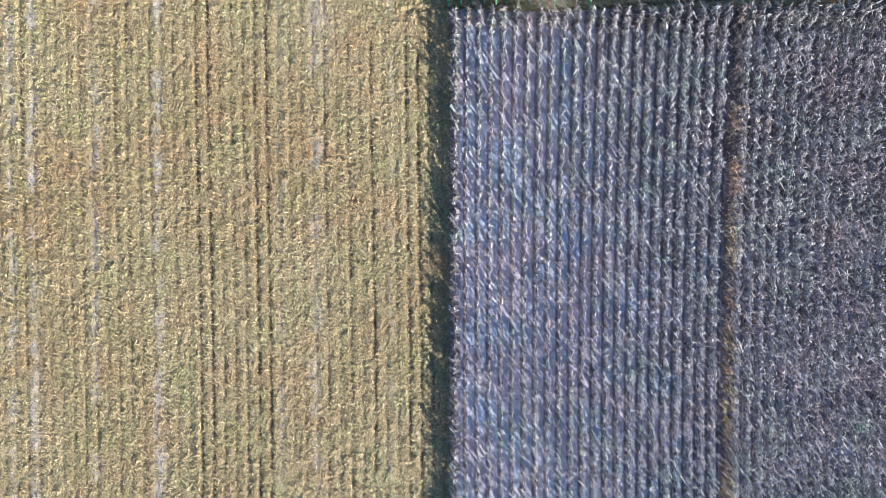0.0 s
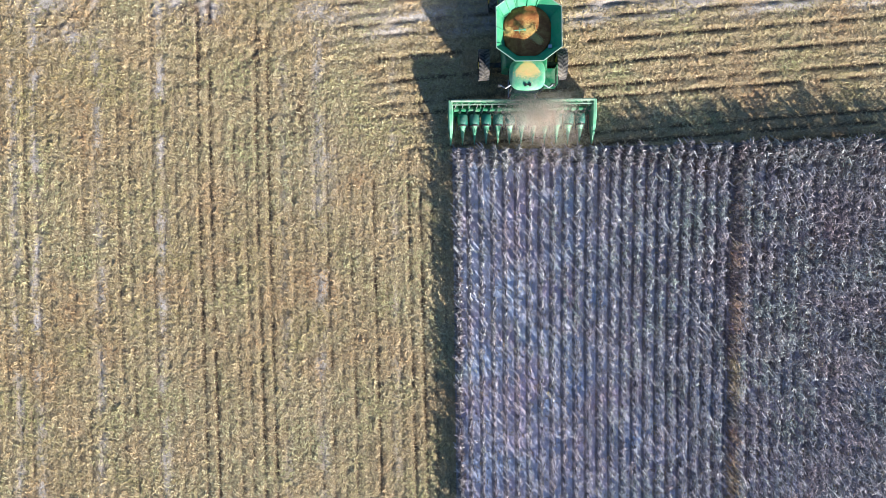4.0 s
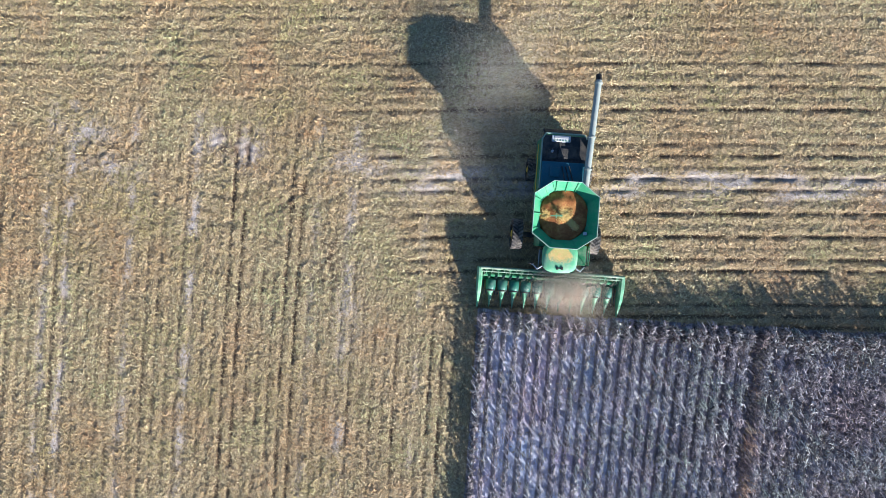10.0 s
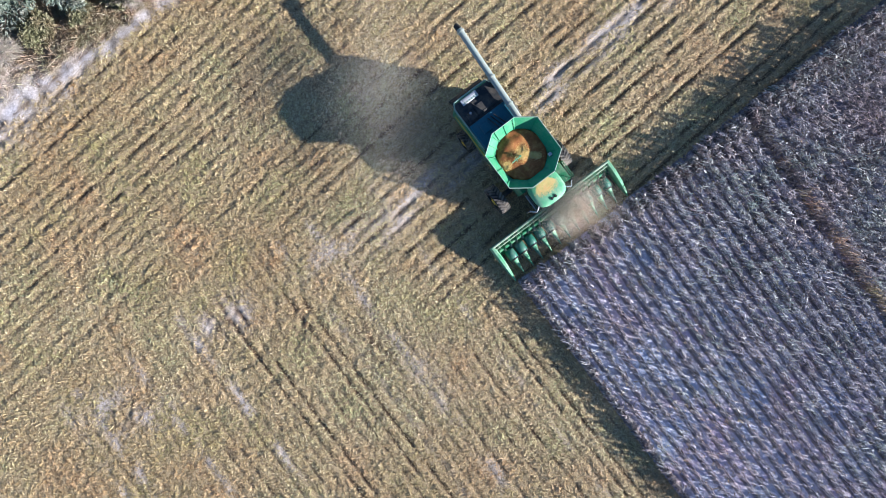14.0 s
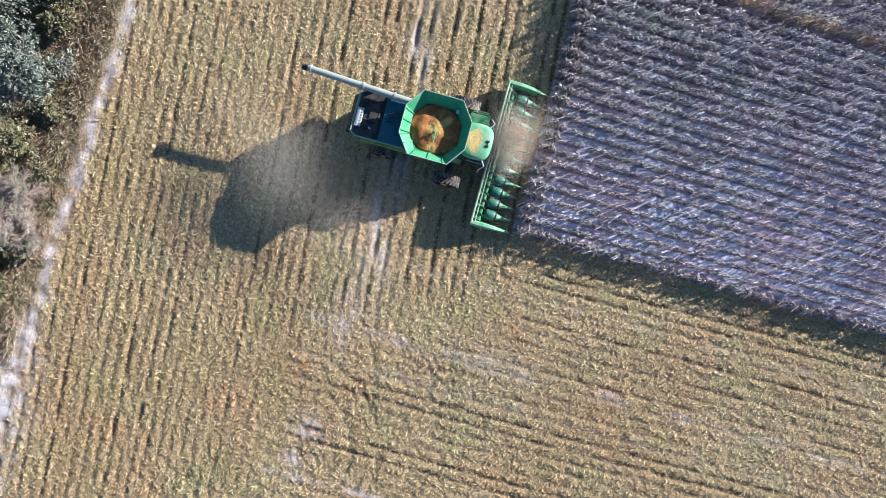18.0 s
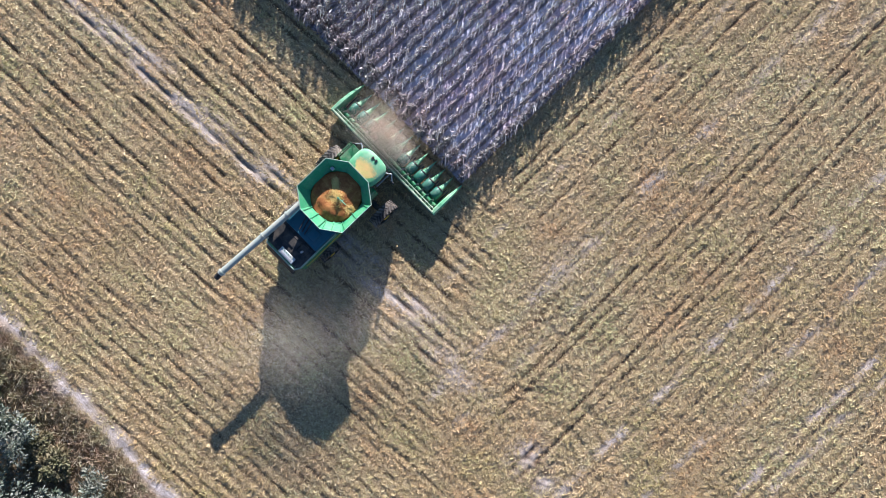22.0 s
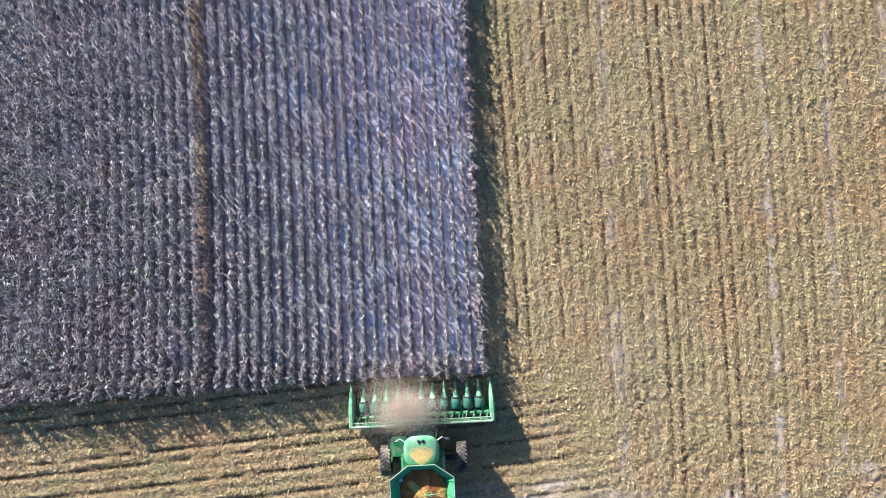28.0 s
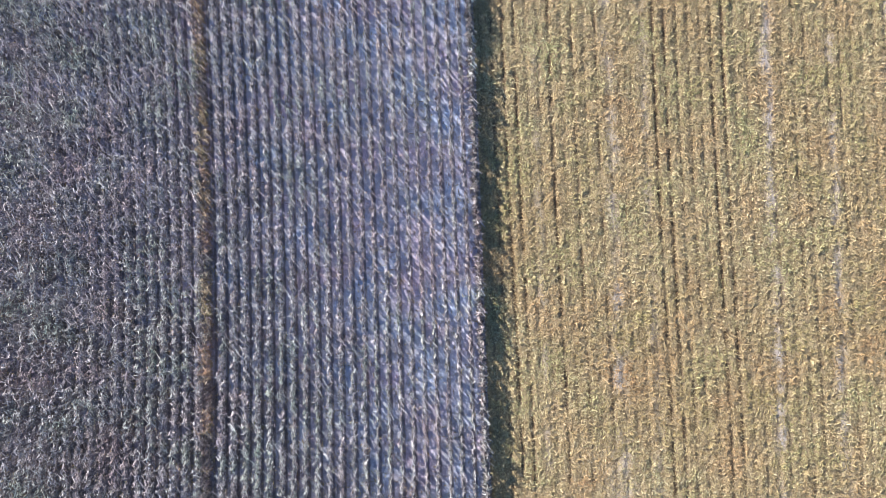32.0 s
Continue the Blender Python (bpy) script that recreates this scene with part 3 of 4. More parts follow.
        up = np.stack([rng.normal(0, 0.6, n), rng.normal(0, 0.6, n), np.ones(n)], 1)
        v, q = strips(at, along, up, rng.uniform(0.1, 0.2, n), rng.uniform(0.025, 0.05, n), rng.uniform(0.0, 0.6, n), 1)
        vs.append(v)
        fs.append(q + off)
        off += len(v)
    body_end = sum(len(q) for q in fs)
    # long pale leaves standing in for sun streaks, in drifts across several rows
    drift = 0.52 + 0.035 * np.clip(-yy, 0, 14) + 0.45 * field_noise(0.785 * xx + 0.62 * yy, 0.12 * (0.785 * yy - 0.62 * xx), 1.5, 4) + 0.35 * field_noise(xx, yy, 5.0, 1)
    for j in range(2):
        m = rng.random(n) < (1 - 0.45 * min(1, max(0, (x0 - 13) / 8))) * np.clip(1.4 * drift - 0.25, 0.2, 1.0) ** 1.4
        k = int(m.sum())
        at = (base + (top - base) * rng.uniform(0.65, 1.0, n)[:, None])[m]
        az = 2.24 + (rng.random(k) < 0.3) * np.pi + rng.normal(0, 0.1, k)
        el = rng.uniform(-0.1, 0.6, k)
        along = np.stack([np.cos(az) * np.cos(el), np.sin(az) * np.cos(el), np.sin(el)], 1)
        up = np.stack([rng.normal(0, 0.5, k), rng.normal(0, 0.5, k), np.ones(k)], 1)
        v, q = strips(at, along, up, rng.uniform(0.25, 0.7, k), rng.uniform(0.016, 0.032, k), rng.uniform(0.0, 0.5, k), 1)
        v[:, 2] = np.maximum(v[:, 2], 0.03)
        vs.append(v)
        fs.append(q + off)
        off += len(v)
    skirt = sum(len(q) for q in fs)
    edge = (yy > head_y(x0) - 1.1) | (x0 < CORN_X0 + 0.5 * ROW)
    for j in range(26):
        m = int(edge.sum())
        if not m:
            break
        at = base[edge] + (top - base)[edge] * rng.uniform(0.03, 0.9, m)[:, None]
        az, el = rng.uniform(0, 6.28, m), rng.uniform(-0.2, 0.9, m)
        along = np.stack([np.cos(az) * np.cos(el), np.sin(az) * np.cos(el), np.sin(el)], 1)
        up = np.stack([rng.normal(0, 1, m), rng.normal(0, 1, m), 0.5 * np.ones(m)], 1)
        v, q = strips(at, along, up, rng.uniform(0.22, 0.45, m), rng.uniform(0.05, 0.1, m), rng.uniform(0.5, 1.6, m), 2)
        v[:, 2] = np.maximum(v[:, 2], 0.03)
        vs.append(v)
        fs.append(q + off)
        off += len(v)
    skirt_end = sum(len(q) for q in fs)
    ear = rng.random(n) < 0.7
    at = base[ear] + (top - base)[ear] * 0.45
    az = rng.uniform(0, 6.28, ear.sum())
    tip = at + np.stack([np.cos(az) * 0.12, np.sin(az) * 0.12, rng.uniform(-0.2, 0.1, ear.sum())], 1)
    v, q = stalk_mesh("e", at, tip, np.full(ear.sum(), 0.028), None)
    vs.append(v)
    fs.append(q + off)
    f = np.concatenate(fs)
    # slot 1: the darker, partly shade-coloured copy on low, inner and edge leaves
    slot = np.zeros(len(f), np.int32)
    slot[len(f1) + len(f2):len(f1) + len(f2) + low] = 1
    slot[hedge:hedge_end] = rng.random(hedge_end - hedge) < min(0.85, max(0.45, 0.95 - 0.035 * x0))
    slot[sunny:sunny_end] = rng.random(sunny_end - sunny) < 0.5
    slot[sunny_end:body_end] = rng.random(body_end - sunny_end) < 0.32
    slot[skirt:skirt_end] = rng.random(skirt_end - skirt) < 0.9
    v = np.concatenate(vs)
    if brown:
        # weeds only in patches, most of them away from the headland
        fy = v[f[:, 0], 1]
        slot = (0.55 + 0.5 * field_noise(fy, 0 * fy + x0, 2.6, 4) - 0.05 * np.clip(fy, 0, 15) + 0.15 * rng.normal(size=len(f)) < 0.35).astype(np.int32)
    return v, f, slot


def build_corn():
    for k in range(54):
        x = CORN_X0 + k * ROW
        near = x < 30
        brown = abs(x - 18.35) < 0.45
        v, f, slot = build_corn_row(x, -23.5, head_y(x) + rng.uniform(-0.15, 0.15), 0.09 if brown else 0.165 if near else 0.2, 16 if brown else 7, brown)
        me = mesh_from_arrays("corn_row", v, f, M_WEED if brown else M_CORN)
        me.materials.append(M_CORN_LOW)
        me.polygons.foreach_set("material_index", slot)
        ob = new("corn_row", me)
        tagged(ob, "row of dead brown corn stalks and weeds" if brown else "row of dry grey-tan standing corn plants", "corn row", "standing corn rows", "stuff")


build_corn()

# ---- field border: rough grass, cedars, bare brush ----


def build_rough_grass():
    n = 190000
    x, y = rng.uniform(-30, 32, n), 43.0 + 9 * rng.random(n) ** 1.6
    keep = (y > border_y(x) - 0.1 + 0.6 * rng.random(n)) & (bare_mask(x, y) < rng.uniform(0.3, 1.0, n))
    tuft = field_noise(x, y, 1.3, 2)
    keep &= (rng.random(n) < 0.75 + 0.4 * tuft) & (rng.random(n) > 0.9 * chalk_mask(x, y))
    x, y, tuft = x[keep], y[keep], tuft[keep]
    n = len(x)
    az = rng.uniform(0, 6.28, n)
    el = rng.uniform(0.3, 1.3, n)
    along = np.stack([np.cos(az) * np.cos(el), np.sin(az) * np.cos(el), np.sin(el)], 1)
    up = np.stack([-np.sin(az), np.cos(az), 0.3 * np.ones(n)], 1)
    v, f = strips(np.stack([x, y, ground_z(x, y) - 0.02], 1), along, up, rng.uniform(0.2, 0.75, n) * (1 + 0.5 * tuft) * np.clip((y - border_y(x)) / 1.2, 0.35, 1), rng.uniform(0.015, 0.04, n), rng.uniform(0.0, 0.4, n), 1)
    v[:, 2] = np.maximum(v[:, 2], ground_z(v[:, 0], v[:, 1]) + 0.004)
    tagged(new("rough_grass", mesh_from_arrays("rough_grass", v, f, M_GRASS)), "rank brown weeds and olive grass along the field edge", "grass", kind="stuff")


build_rough_grass()


def limb_mesh(paths, seg=5):
    bm = bmesh.new()
    for a, b, r0, r1 in paths:
        tube(bm, a, b, r0, r1, seg)
    return bm


def tree(name, label, x, y, r, h, leaf, bare=False, count=4200):
    top = new(name)
    top.location = (x, y, float(ground_z(np.array([x]), np.array([y]))[0]))
    tagged(top, label, "tree" if h > 2.6 else "bush", "border trees and bushes")
    trunk = bmesh.new()
    steps = 5
    pts = [Vector((rng.normal(0, 0.06) * i, rng.normal(0, 0.06) * i, -0.1 + h * (0.75 if not bare else 0.5) * i / steps)) for i in range(steps + 1)]
    for i in range(steps):
        tube(trunk, pts[i], pts[i + 1], 0.16 * r / 2 * (1 - i / steps * 0.75), 0.16 * r / 2 * (1 - (i + 1) / steps * 0.75), 8)
    part("trunk", trunk, M_BARK, top)
    limbs, tips = [], []
    for i in range(34 if bare else 26):
        f = rng.uniform(0.12, 1.0)
        a = Vector((0, 0, h * 0.7 * f))
        az = rng.uniform(0, 6.28)
        spread = r * (1.0 - 0.55 * f if not bare else rng.uniform(0.6, 1.0)) * rng.uniform(0.6, 1.0)
        b = Vector((math.cos(az) * spread, math.sin(az) * spread, min(h, a.z + spread * rng.uniform(0.1, 0.8))))
        limbs.append((a, b, 0.035, 0.012))
        tips.append((a, b))
        if bare:
            for _ in range(7):
                c = a.lerp(b, rng.uniform(0.35, 1.0))
                d = c + Vector(rng.normal(0, 0.32 * r / 2, 3)) + Vector((math.cos(az), math.sin(az), 0.4)) * 0.3
                d.z = max(0.1, d.z)
                limbs.append((c, d, 0.012, 0.005))
    part("branchwork", limb_mesh(limbs, 4), M_TWIG if bare else M_BARK, top)
    # crown: many small leaf clumps round the limbs
    n = count
    if bare:
        src = rng.integers(0, len(limbs), n)
        A = np.array([limbs[i][0] for i in src])
        B = np.array([limbs[i][1] for i in src])
        base = A + (B - A) * rng.uniform(0.3, 1, n)[:, None] + rng.normal(0, 0.05, (n, 3))
        d = (B - A) / (np.linalg.norm(B - A, axis=1, keepdims=True) + 1e-6) + rng.normal(0, 0.6, (n, 3))
        d /= np.linalg.norm(d, axis=1, keepdims=True)
        v, f = strips(base, d, rng.normal(0, 1, (n, 3)), rng.uniform(0.15, 0.5, n), rng.uniform(0.006, 0.014, n), np.zeros(n))
    else:
        knots = np.array([np.array(a) + (np.array(b) - np.array(a)) * t for a, b in tips for t in (0.45, 0.75, 1.0)] + [[0, 0, h * t] for t in (0.75, 0.88, 0.97)])
        knots = knots + rng.normal(0, 0.16, knots.shape)
        size = rng.uniform(0.16, 0.42, len(knots)) * r / 2
        src = rng.integers(0, len(knots), n)
        d = rng.normal(0, 1, (n, 3))
        d /= np.linalg.norm(d, axis=1, keepdims=True)
        base = knots[src] + d * (size[src] * rng.uniform(0.5, 1.1, n))[:, None] * np.array([1, 1, 0.75])
        d2 = d + rng.normal(0, 0.5, (n, 3))
        d2[:, 2] += 0.3
        d2 /= np.linalg.norm(d2, axis=1, keepdims=True)
        v, f = strips(base, d2, rng.normal(0, 1, (n, 3)), rng.uniform(0.1, 0.26, n), rng.uniform(0.03, 0.085, n), rng.uniform(0, 0.4, n), 1)
    v[:, 2] = np.maximum(v[:, 2], 0.05)
    crown = new("crown", mesh_from_arrays("crown", v, f, leaf))
    crown.parent = top
    return top


CEDAR = "dark grey-green cedar tree beside the field edge"
OLIVE = "olive leafy bush growing at the field edge"
BRUSH = "leafless grey-tan brush at the field edge"
for x, y, r, h in ((9.3, 46.9, 2.5, 4.4), (2.3, 46.6, 3.1, 5.0), (-10.6, 47.0, 2.6, 4.6), (-14.4, 48.8, 3.0, 5.2), (5.8, 49.6, 3.0, 5.4), (14.6, 48.6, 2.9, 5.0), (-5.2, 50.2, 3.0, 5.4), (21.5, 47.9, 2.7, 4.6), (-20.5, 50.0, 2.8, 4.8), (29.0, 48.6, 2.8, 4.8), (-28.5, 49.0, 2.7, 4.7)):
    tree("cedar_tree", CEDAR, x, y, r, h, M_CEDAR, count=9000 if y < 47.5 and abs(x) < 12 else 4500)
for x, y, r, h in ((-2.3, 47.3, 2.4, 2.8), (-8.2, 49.0, 2.0, 2.4), (12.3, 46.5, 1.6, 2.0), (-14.6, 46.6, 1.4, 1.6), (17.8, 46.4, 1.7, 2.1), (25.5, 46.7, 1.6, 2.0), (5.6, 46.4, 1.3, 1.6), (-7.9, 46.0, 0.9, 1.1), (0.0, 45.7, 1.0, 1.2), (-3.9, 45.4, 0.9, 1.0), (-11.8, 46.0, 0.8, 1.0), (7.4, 46.6, 1.1, 1.4), (-9.2, 45.3, 0.7, 0.9)):
    tree("leafy_bush", OLIVE, x, y, r, h, M_OLIVE, count=9000 if abs(x) < 16 else 5000)
for x, y, r, h in ((-17.5, 46.4, 2.2, 2.2), (15.2, 45.3, 1.3, 1.4), (22.2, 45.0, 1.1, 1.2), (-25.0, 46.6, 1.9, 2.0), (-6.2, 46.4, 2.6, 2.2), (-8.0, 45.2, 1.2, 1.1), (-21.5, 46.8, 1.8, 2.0)):
    tree("bare_bush", BRUSH, x, y, r, h, M_TWIG, bare=True, count=14000 if abs(x) < 10 else 5000)

# ---- combine harvester, nose towards the corn ----
HX, HY = 4.97, 21.5


def V(x, y, z):
    return Vector((x, y, z))


def rounded_ring(hx, hy, z, cut, cx=0.0, cy=0.0):
    """An eight-cornered ring."""
    return [V(cx + sx, cy + sy, z) for sx, sy in ((hx - cut, -hy), (hx, -hy + cut), (hx, hy - cut), (hx - cut, hy), (-hx + cut, hy), (-hx, hy - cut), (-hx, -hy + cut), (-hx + cut, -hy))]


def build_wheel(parent, side, y, r, w, x, lugs):
    cx = side * x
    prof = [(-0.5, 0.62), (-0.5, 0.9), (-0.36, 0.975), (0.36, 0.975), (0.5, 0.9), (0.5, 0.62)]
    seg = 32
    rings = []
    for i in range(seg):
        a = 2 * math.pi * i / seg
        rings.append([V(cx + px * w, y + math.cos(a) * pr * r, r + math.sin(a) * pr * r) for px, pr in prof])
    bm = bmesh.new()
    vs = [[bm.verts.new(p) for p in ring] for ring in rings]
    for i in range(seg):
        a, b = vs[i], vs[(i + 1) % seg]
        for j in range(len(prof)):
            k = (j + 1) % len(prof)
            bm.faces.new((a[j], a[k], b[k], b[j]))
    bmesh.ops.recalc_face_normals(bm, faces=bm.faces[:])
    tyre = part("tyre", bm, M_RUBBER, parent, "dusty black lugged tyre")
    bm = bmesh.new()
    for i in range(lugs):
        for s in (-1, 1):
            a0 = 2 * math.pi * (i + (0.5 if s > 0 else 0)) / lugs
            pts = []
            for f, da in ((0.02, 0.0), (0.5, 0.22)):
                for wd in (-0.045, 0.045):
                    a = a0 + da + wd * 1.4
                    pts.append((cx + s * f * w, a))
            (xa, a1), (xa2, a2), (xb, a3), (xb2, a4) = pts
            lo = [V(xx, y + math.cos(a) * r * 0.955, r + math.sin(a) * r * 0.955) for xx, a in ((xa, a1), (xa2, a2), (xb2, a4), (xb, a3))]
            hi = [V(xx, y + math.cos(a) * r, r + math.sin(a) * r) for xx, a in ((xa, a1), (xa2, a2), (xb2, a4), (xb, a3))]
            loft(bm, [lo, hi])
    part("tread", bm, M_LUG, tyre, "chevron rubber lugs caked with dust")
    bm = bmesh.new()
    tube(bm, (cx - 0.34 * w, y, r), (cx + 0.34 * w, y, r), r * 0.62, r * 0.62, 24)
    tube(bm, (cx + side * 0.34 * w, y, r), (cx + side * 0.52 * w, y, r), r * 0.24, r * 0.2, 16)
    part("rim", bm, M_RIM, tyre, "yellow steel rim")


def build_tank(parent):
    rim = [V(x, y, 4.25) for x, y in ((0.82, -1.98), (1.92, -1.18), (1.92, 1.18), (0.82, 1.98), (-0.82, 1.98), (-1.92, 1.18), (-1.92, -1.18), (-0.82, -1.98))]
    low = [V(p.x * 0.7, p.y * 0.7, 3.42) for p in rim]
    base = [V(p.x * 0.68, p.y * 0.68, 2.45) for p in rim]
    for i in range(8):
        j = (i + 1) % 8
        bm = slab(bmesh.new(), [low[i], low[j], rim[j], rim[i]], 0.035)
        pan = part("tank_panel", bm, M_TANK, parent, "sloping green tank extension panel")
        if i in (0, 1, 7):
            c = (low[i] + low[j] + rim[i] + rim[j]) / 4
            e = (rim[j] - rim[i]).normalized()
            up = ((rim[i] + rim[j]) / 2 - (low[i] + low[j]) / 2).normalized()
            n = e.cross(up).normalized()
            if n.dot(V(-c.x, -c.y, 0.3)) < 0:
                n = -n
            for s in (-0.42, 0.0, 0.42):
                bm = bmesh.new()
                L = (rim[j] - rim[i]).length
                a = c + e * s * L * 0.8 - up * 0.45 + n * 0.05
                b = c + e * s * L * 0.95 + up * 0.5 + n * 0.05
                tube(bm, a, b, 0.022, 0.022, 6)
                part("panel_rib", bm, M_TANK, pan)
    bm = bmesh.new()
    for i in range(8):
        tube(bm, rim[i], rim[(i + 1) % 8], 0.032, 0.032, 8)
    part("tank_rim", bm, M_EDGE, parent, "pale worn rim of the open grain tank")
    bm = bmesh.new()
    loft(bm, [[p * 1 for p in low], [V(p.x, p.y, p.z) for p in base]], caps=False)
    loft(bm, [[V(p.x * 1.05, p.y * 1.05, p.z) for p in low], [V(p.x * 1.05, p.y * 1.05, p.z) for p in base]], caps=False)
    part("tank_wall", bm, M_TANK, parent)
    bm = bmesh.new()
    tube(bm, (0.15, 0.05, 3.3), (0.2, 0.05, 3.98), 0.06, 0.06, 12)
    tube(bm, (0.18, 0.05, 3.96), (0.85, 0.1, 3.9), 0.035, 0.03, 8)
    tube(bm, (0.5, -0.06, 3.93), (0.52, 0.22, 3.93), 0.025, 0.025, 8)
    part("filling_auger", bm, M_SNOUT, parent, "pale green tip of the filling auger")
    bm = bmesh.new()
    box(bm, -1.42, -1.2, 0.92, 1.12, 3.72, 3.86, 0.02)
    part("tank_sensor", bm, M_PALE, parent)


def build_header(parent):
    bm = bmesh.new()
    box(bm, -4.58, 4.58, 3.52, 3.64, 0.35, 1.22, 0.02)
    box(bm, -4.58, 4.58, 3.6, 4.4, 0.3, 0.36)
    head = part("header_frame", bm, M_GREEN, parent, "long green twelve-row corn header frame")
    bm = bmesh.new()
    tube(bm, (-4.58, 3.58, 1.24), (4.58, 3.58, 1.24), 0.085, 0.085, 10)
    tube(bm, (-4.58, 3.8, 1.14), (4.58, 3.8, 1.14), 0.05, 0.05, 8)
    part("top_beam", bm, M_BEAM, head, "pale dust-covered top beam")
    for i in range(25):
        x = (i - 12) * ROW / 2
        bm = bmesh.new()
        box(bm, x - 0.03, x + 0.03, 3.6, 3.8, 1.12, 1.2, 0.01)
        part("beam_spacer", bm, M_BEAM, head)
    bm = bmesh.new()
    tube(bm, (-4.5, 4.02, 0.66), (4.5, 4.02, 0.66), 0.14, 0.14, 14)
    part("cross_auger_core", bm, M_GREEN, head)
    bm = bmesh.new()
    for s in (-1, 1):
        turns, n = 8, 8 * 16
        prev = None
        for i in range(n + 1):
            a = 2 * math.pi * turns * i / n * s
            x = s * (4.45 - 3.7 * i / n)
            p0 = bm.verts.new(V(x, 4.02 + 0.14 * math.cos(a), 0.66 + 0.14 * math.sin(a)))
            p1 = bm.verts.new(V(x, 4.02 + 0.29 * math.cos(a), 0.66 + 0.29 * math.sin(a)))
            if prev:
                bm.faces.new((prev[0], prev[1], p1, p0))
            prev = (p0, p1)
    part("auger_flight", bm, M_STEEL, head, "worn steel auger flighting")
    # hoods and snouts between the rows
    for i in range(13):
        x = (i - 6) * ROW
        end = i in (0, 12)
        hw = 0.15 if end else 0.25
        if not end:
            secs = []
            for y, s, z in ((4.3, 0.86, 0.6), (4.42, 1.0, 0.62), (4.78, 1.0, 0.62), (5.0, 0.9, 0.58), (5.08, 0.78, 0.55)):
                secs.append([V(x + 0.335 * s * math.cos(a), y, z - 0.12 + 0.36 * s * max(-0.35, math.sin(a))) for a in [2 * math.pi * q / 14 for q in range(14)]])
            hood = part("hood", loft(bmesh.new(), secs), M_HOOD, head, "rounded dark teal row hood", smooth=True)
            seam = [[V(x + 0.3 * s * math.cos(a), y, 0.455 + 0.35 * s * max(-0.3, math.sin(a))) for a in [2 * math.pi * q / 14 for q in range(14)]] for y, s in ((4.99, 0.98), (5.02, 1.02), (5.07, 1.0), (5.09, 0.9))]
            part("hinge_band", loft(bmesh.new(), seam), M_DARK, hood, "black band between hood and snout", smooth=True)
            secs = []
            for y, s, z in ((5.03, 0.98, 0.55), (5.14, 0.74, 0.5), (5.4, 0.54, 0.42), (5.75, 0.33, 0.31), (6.02, 0.17, 0.24), (6.22, 0.04, 0.19)):
                secs.append([V(x + hw * s * math.cos(a), y, z - 0.1 + 0.36 * s * max(-0.4, math.sin(a))) for a in [2 * math.pi * q / 14 for q in range(14)]])
            part("snout", loft(bmesh.new(), secs), M_SNOUT, head, "pointed green gathering snout", smooth=True)
        else:
            sgn = -1 if i == 0 else 1
            secs = []
            for y, w, z0, z1 in ((3.55, 0.16, 0.3, 1.25), (4.4, 0.17, 0.28, 1.2), (5.1, 0.15, 0.25, 1.0), (5.7, 0.1, 0.2, 0.66), (6.25, 0.03, 0.16, 0.3)):
                secs.append([V(x + sgn * 0.02 + w * a, y, z0 + (z1 - z0) * b) for a, b in ((-1, 0), (1, 0), (1, 0.8), (0.5, 1), (-0.5, 1), (-1, 0.8))])
            part("end_divider", loft(bmesh.new(), secs), M_SNOUT, head, "tall pointed green end divider")
    for i in range(12):
        x = (i - 5.5) * ROW
        bm = bmesh.new()
        for s in (-1, 1):
            box(bm, x + s * 0.09 - 0.035, x + s * 0.09 + 0.035, 4.35, 5.35, 0.4, 0.46, 0.01)
            for q in range(7):
                y = 4.45 + q * 0.13
                box(bm, x + s * 0.09 - 0.06, x + s * 0.09 + 0.06, y, y + 0.025, 0.46, 0.5)
        part("gathering_chain", bm, M_DARK, head, "dark row-unit gathering chains")
    for i in range(12):
        x = (i - 5.5) * ROW
        bm = bmesh.new()
        tube(bm, (x, 3.66, 1.16), (x, 4.05, 0.98), 0.028, 0.028, 6)
        box(bm, x - 0.1, x + 0.1, 3.62, 3.74, 1.12, 1.24, 0.015)
        part("beam_bracket", bm, M_GREEN, head)


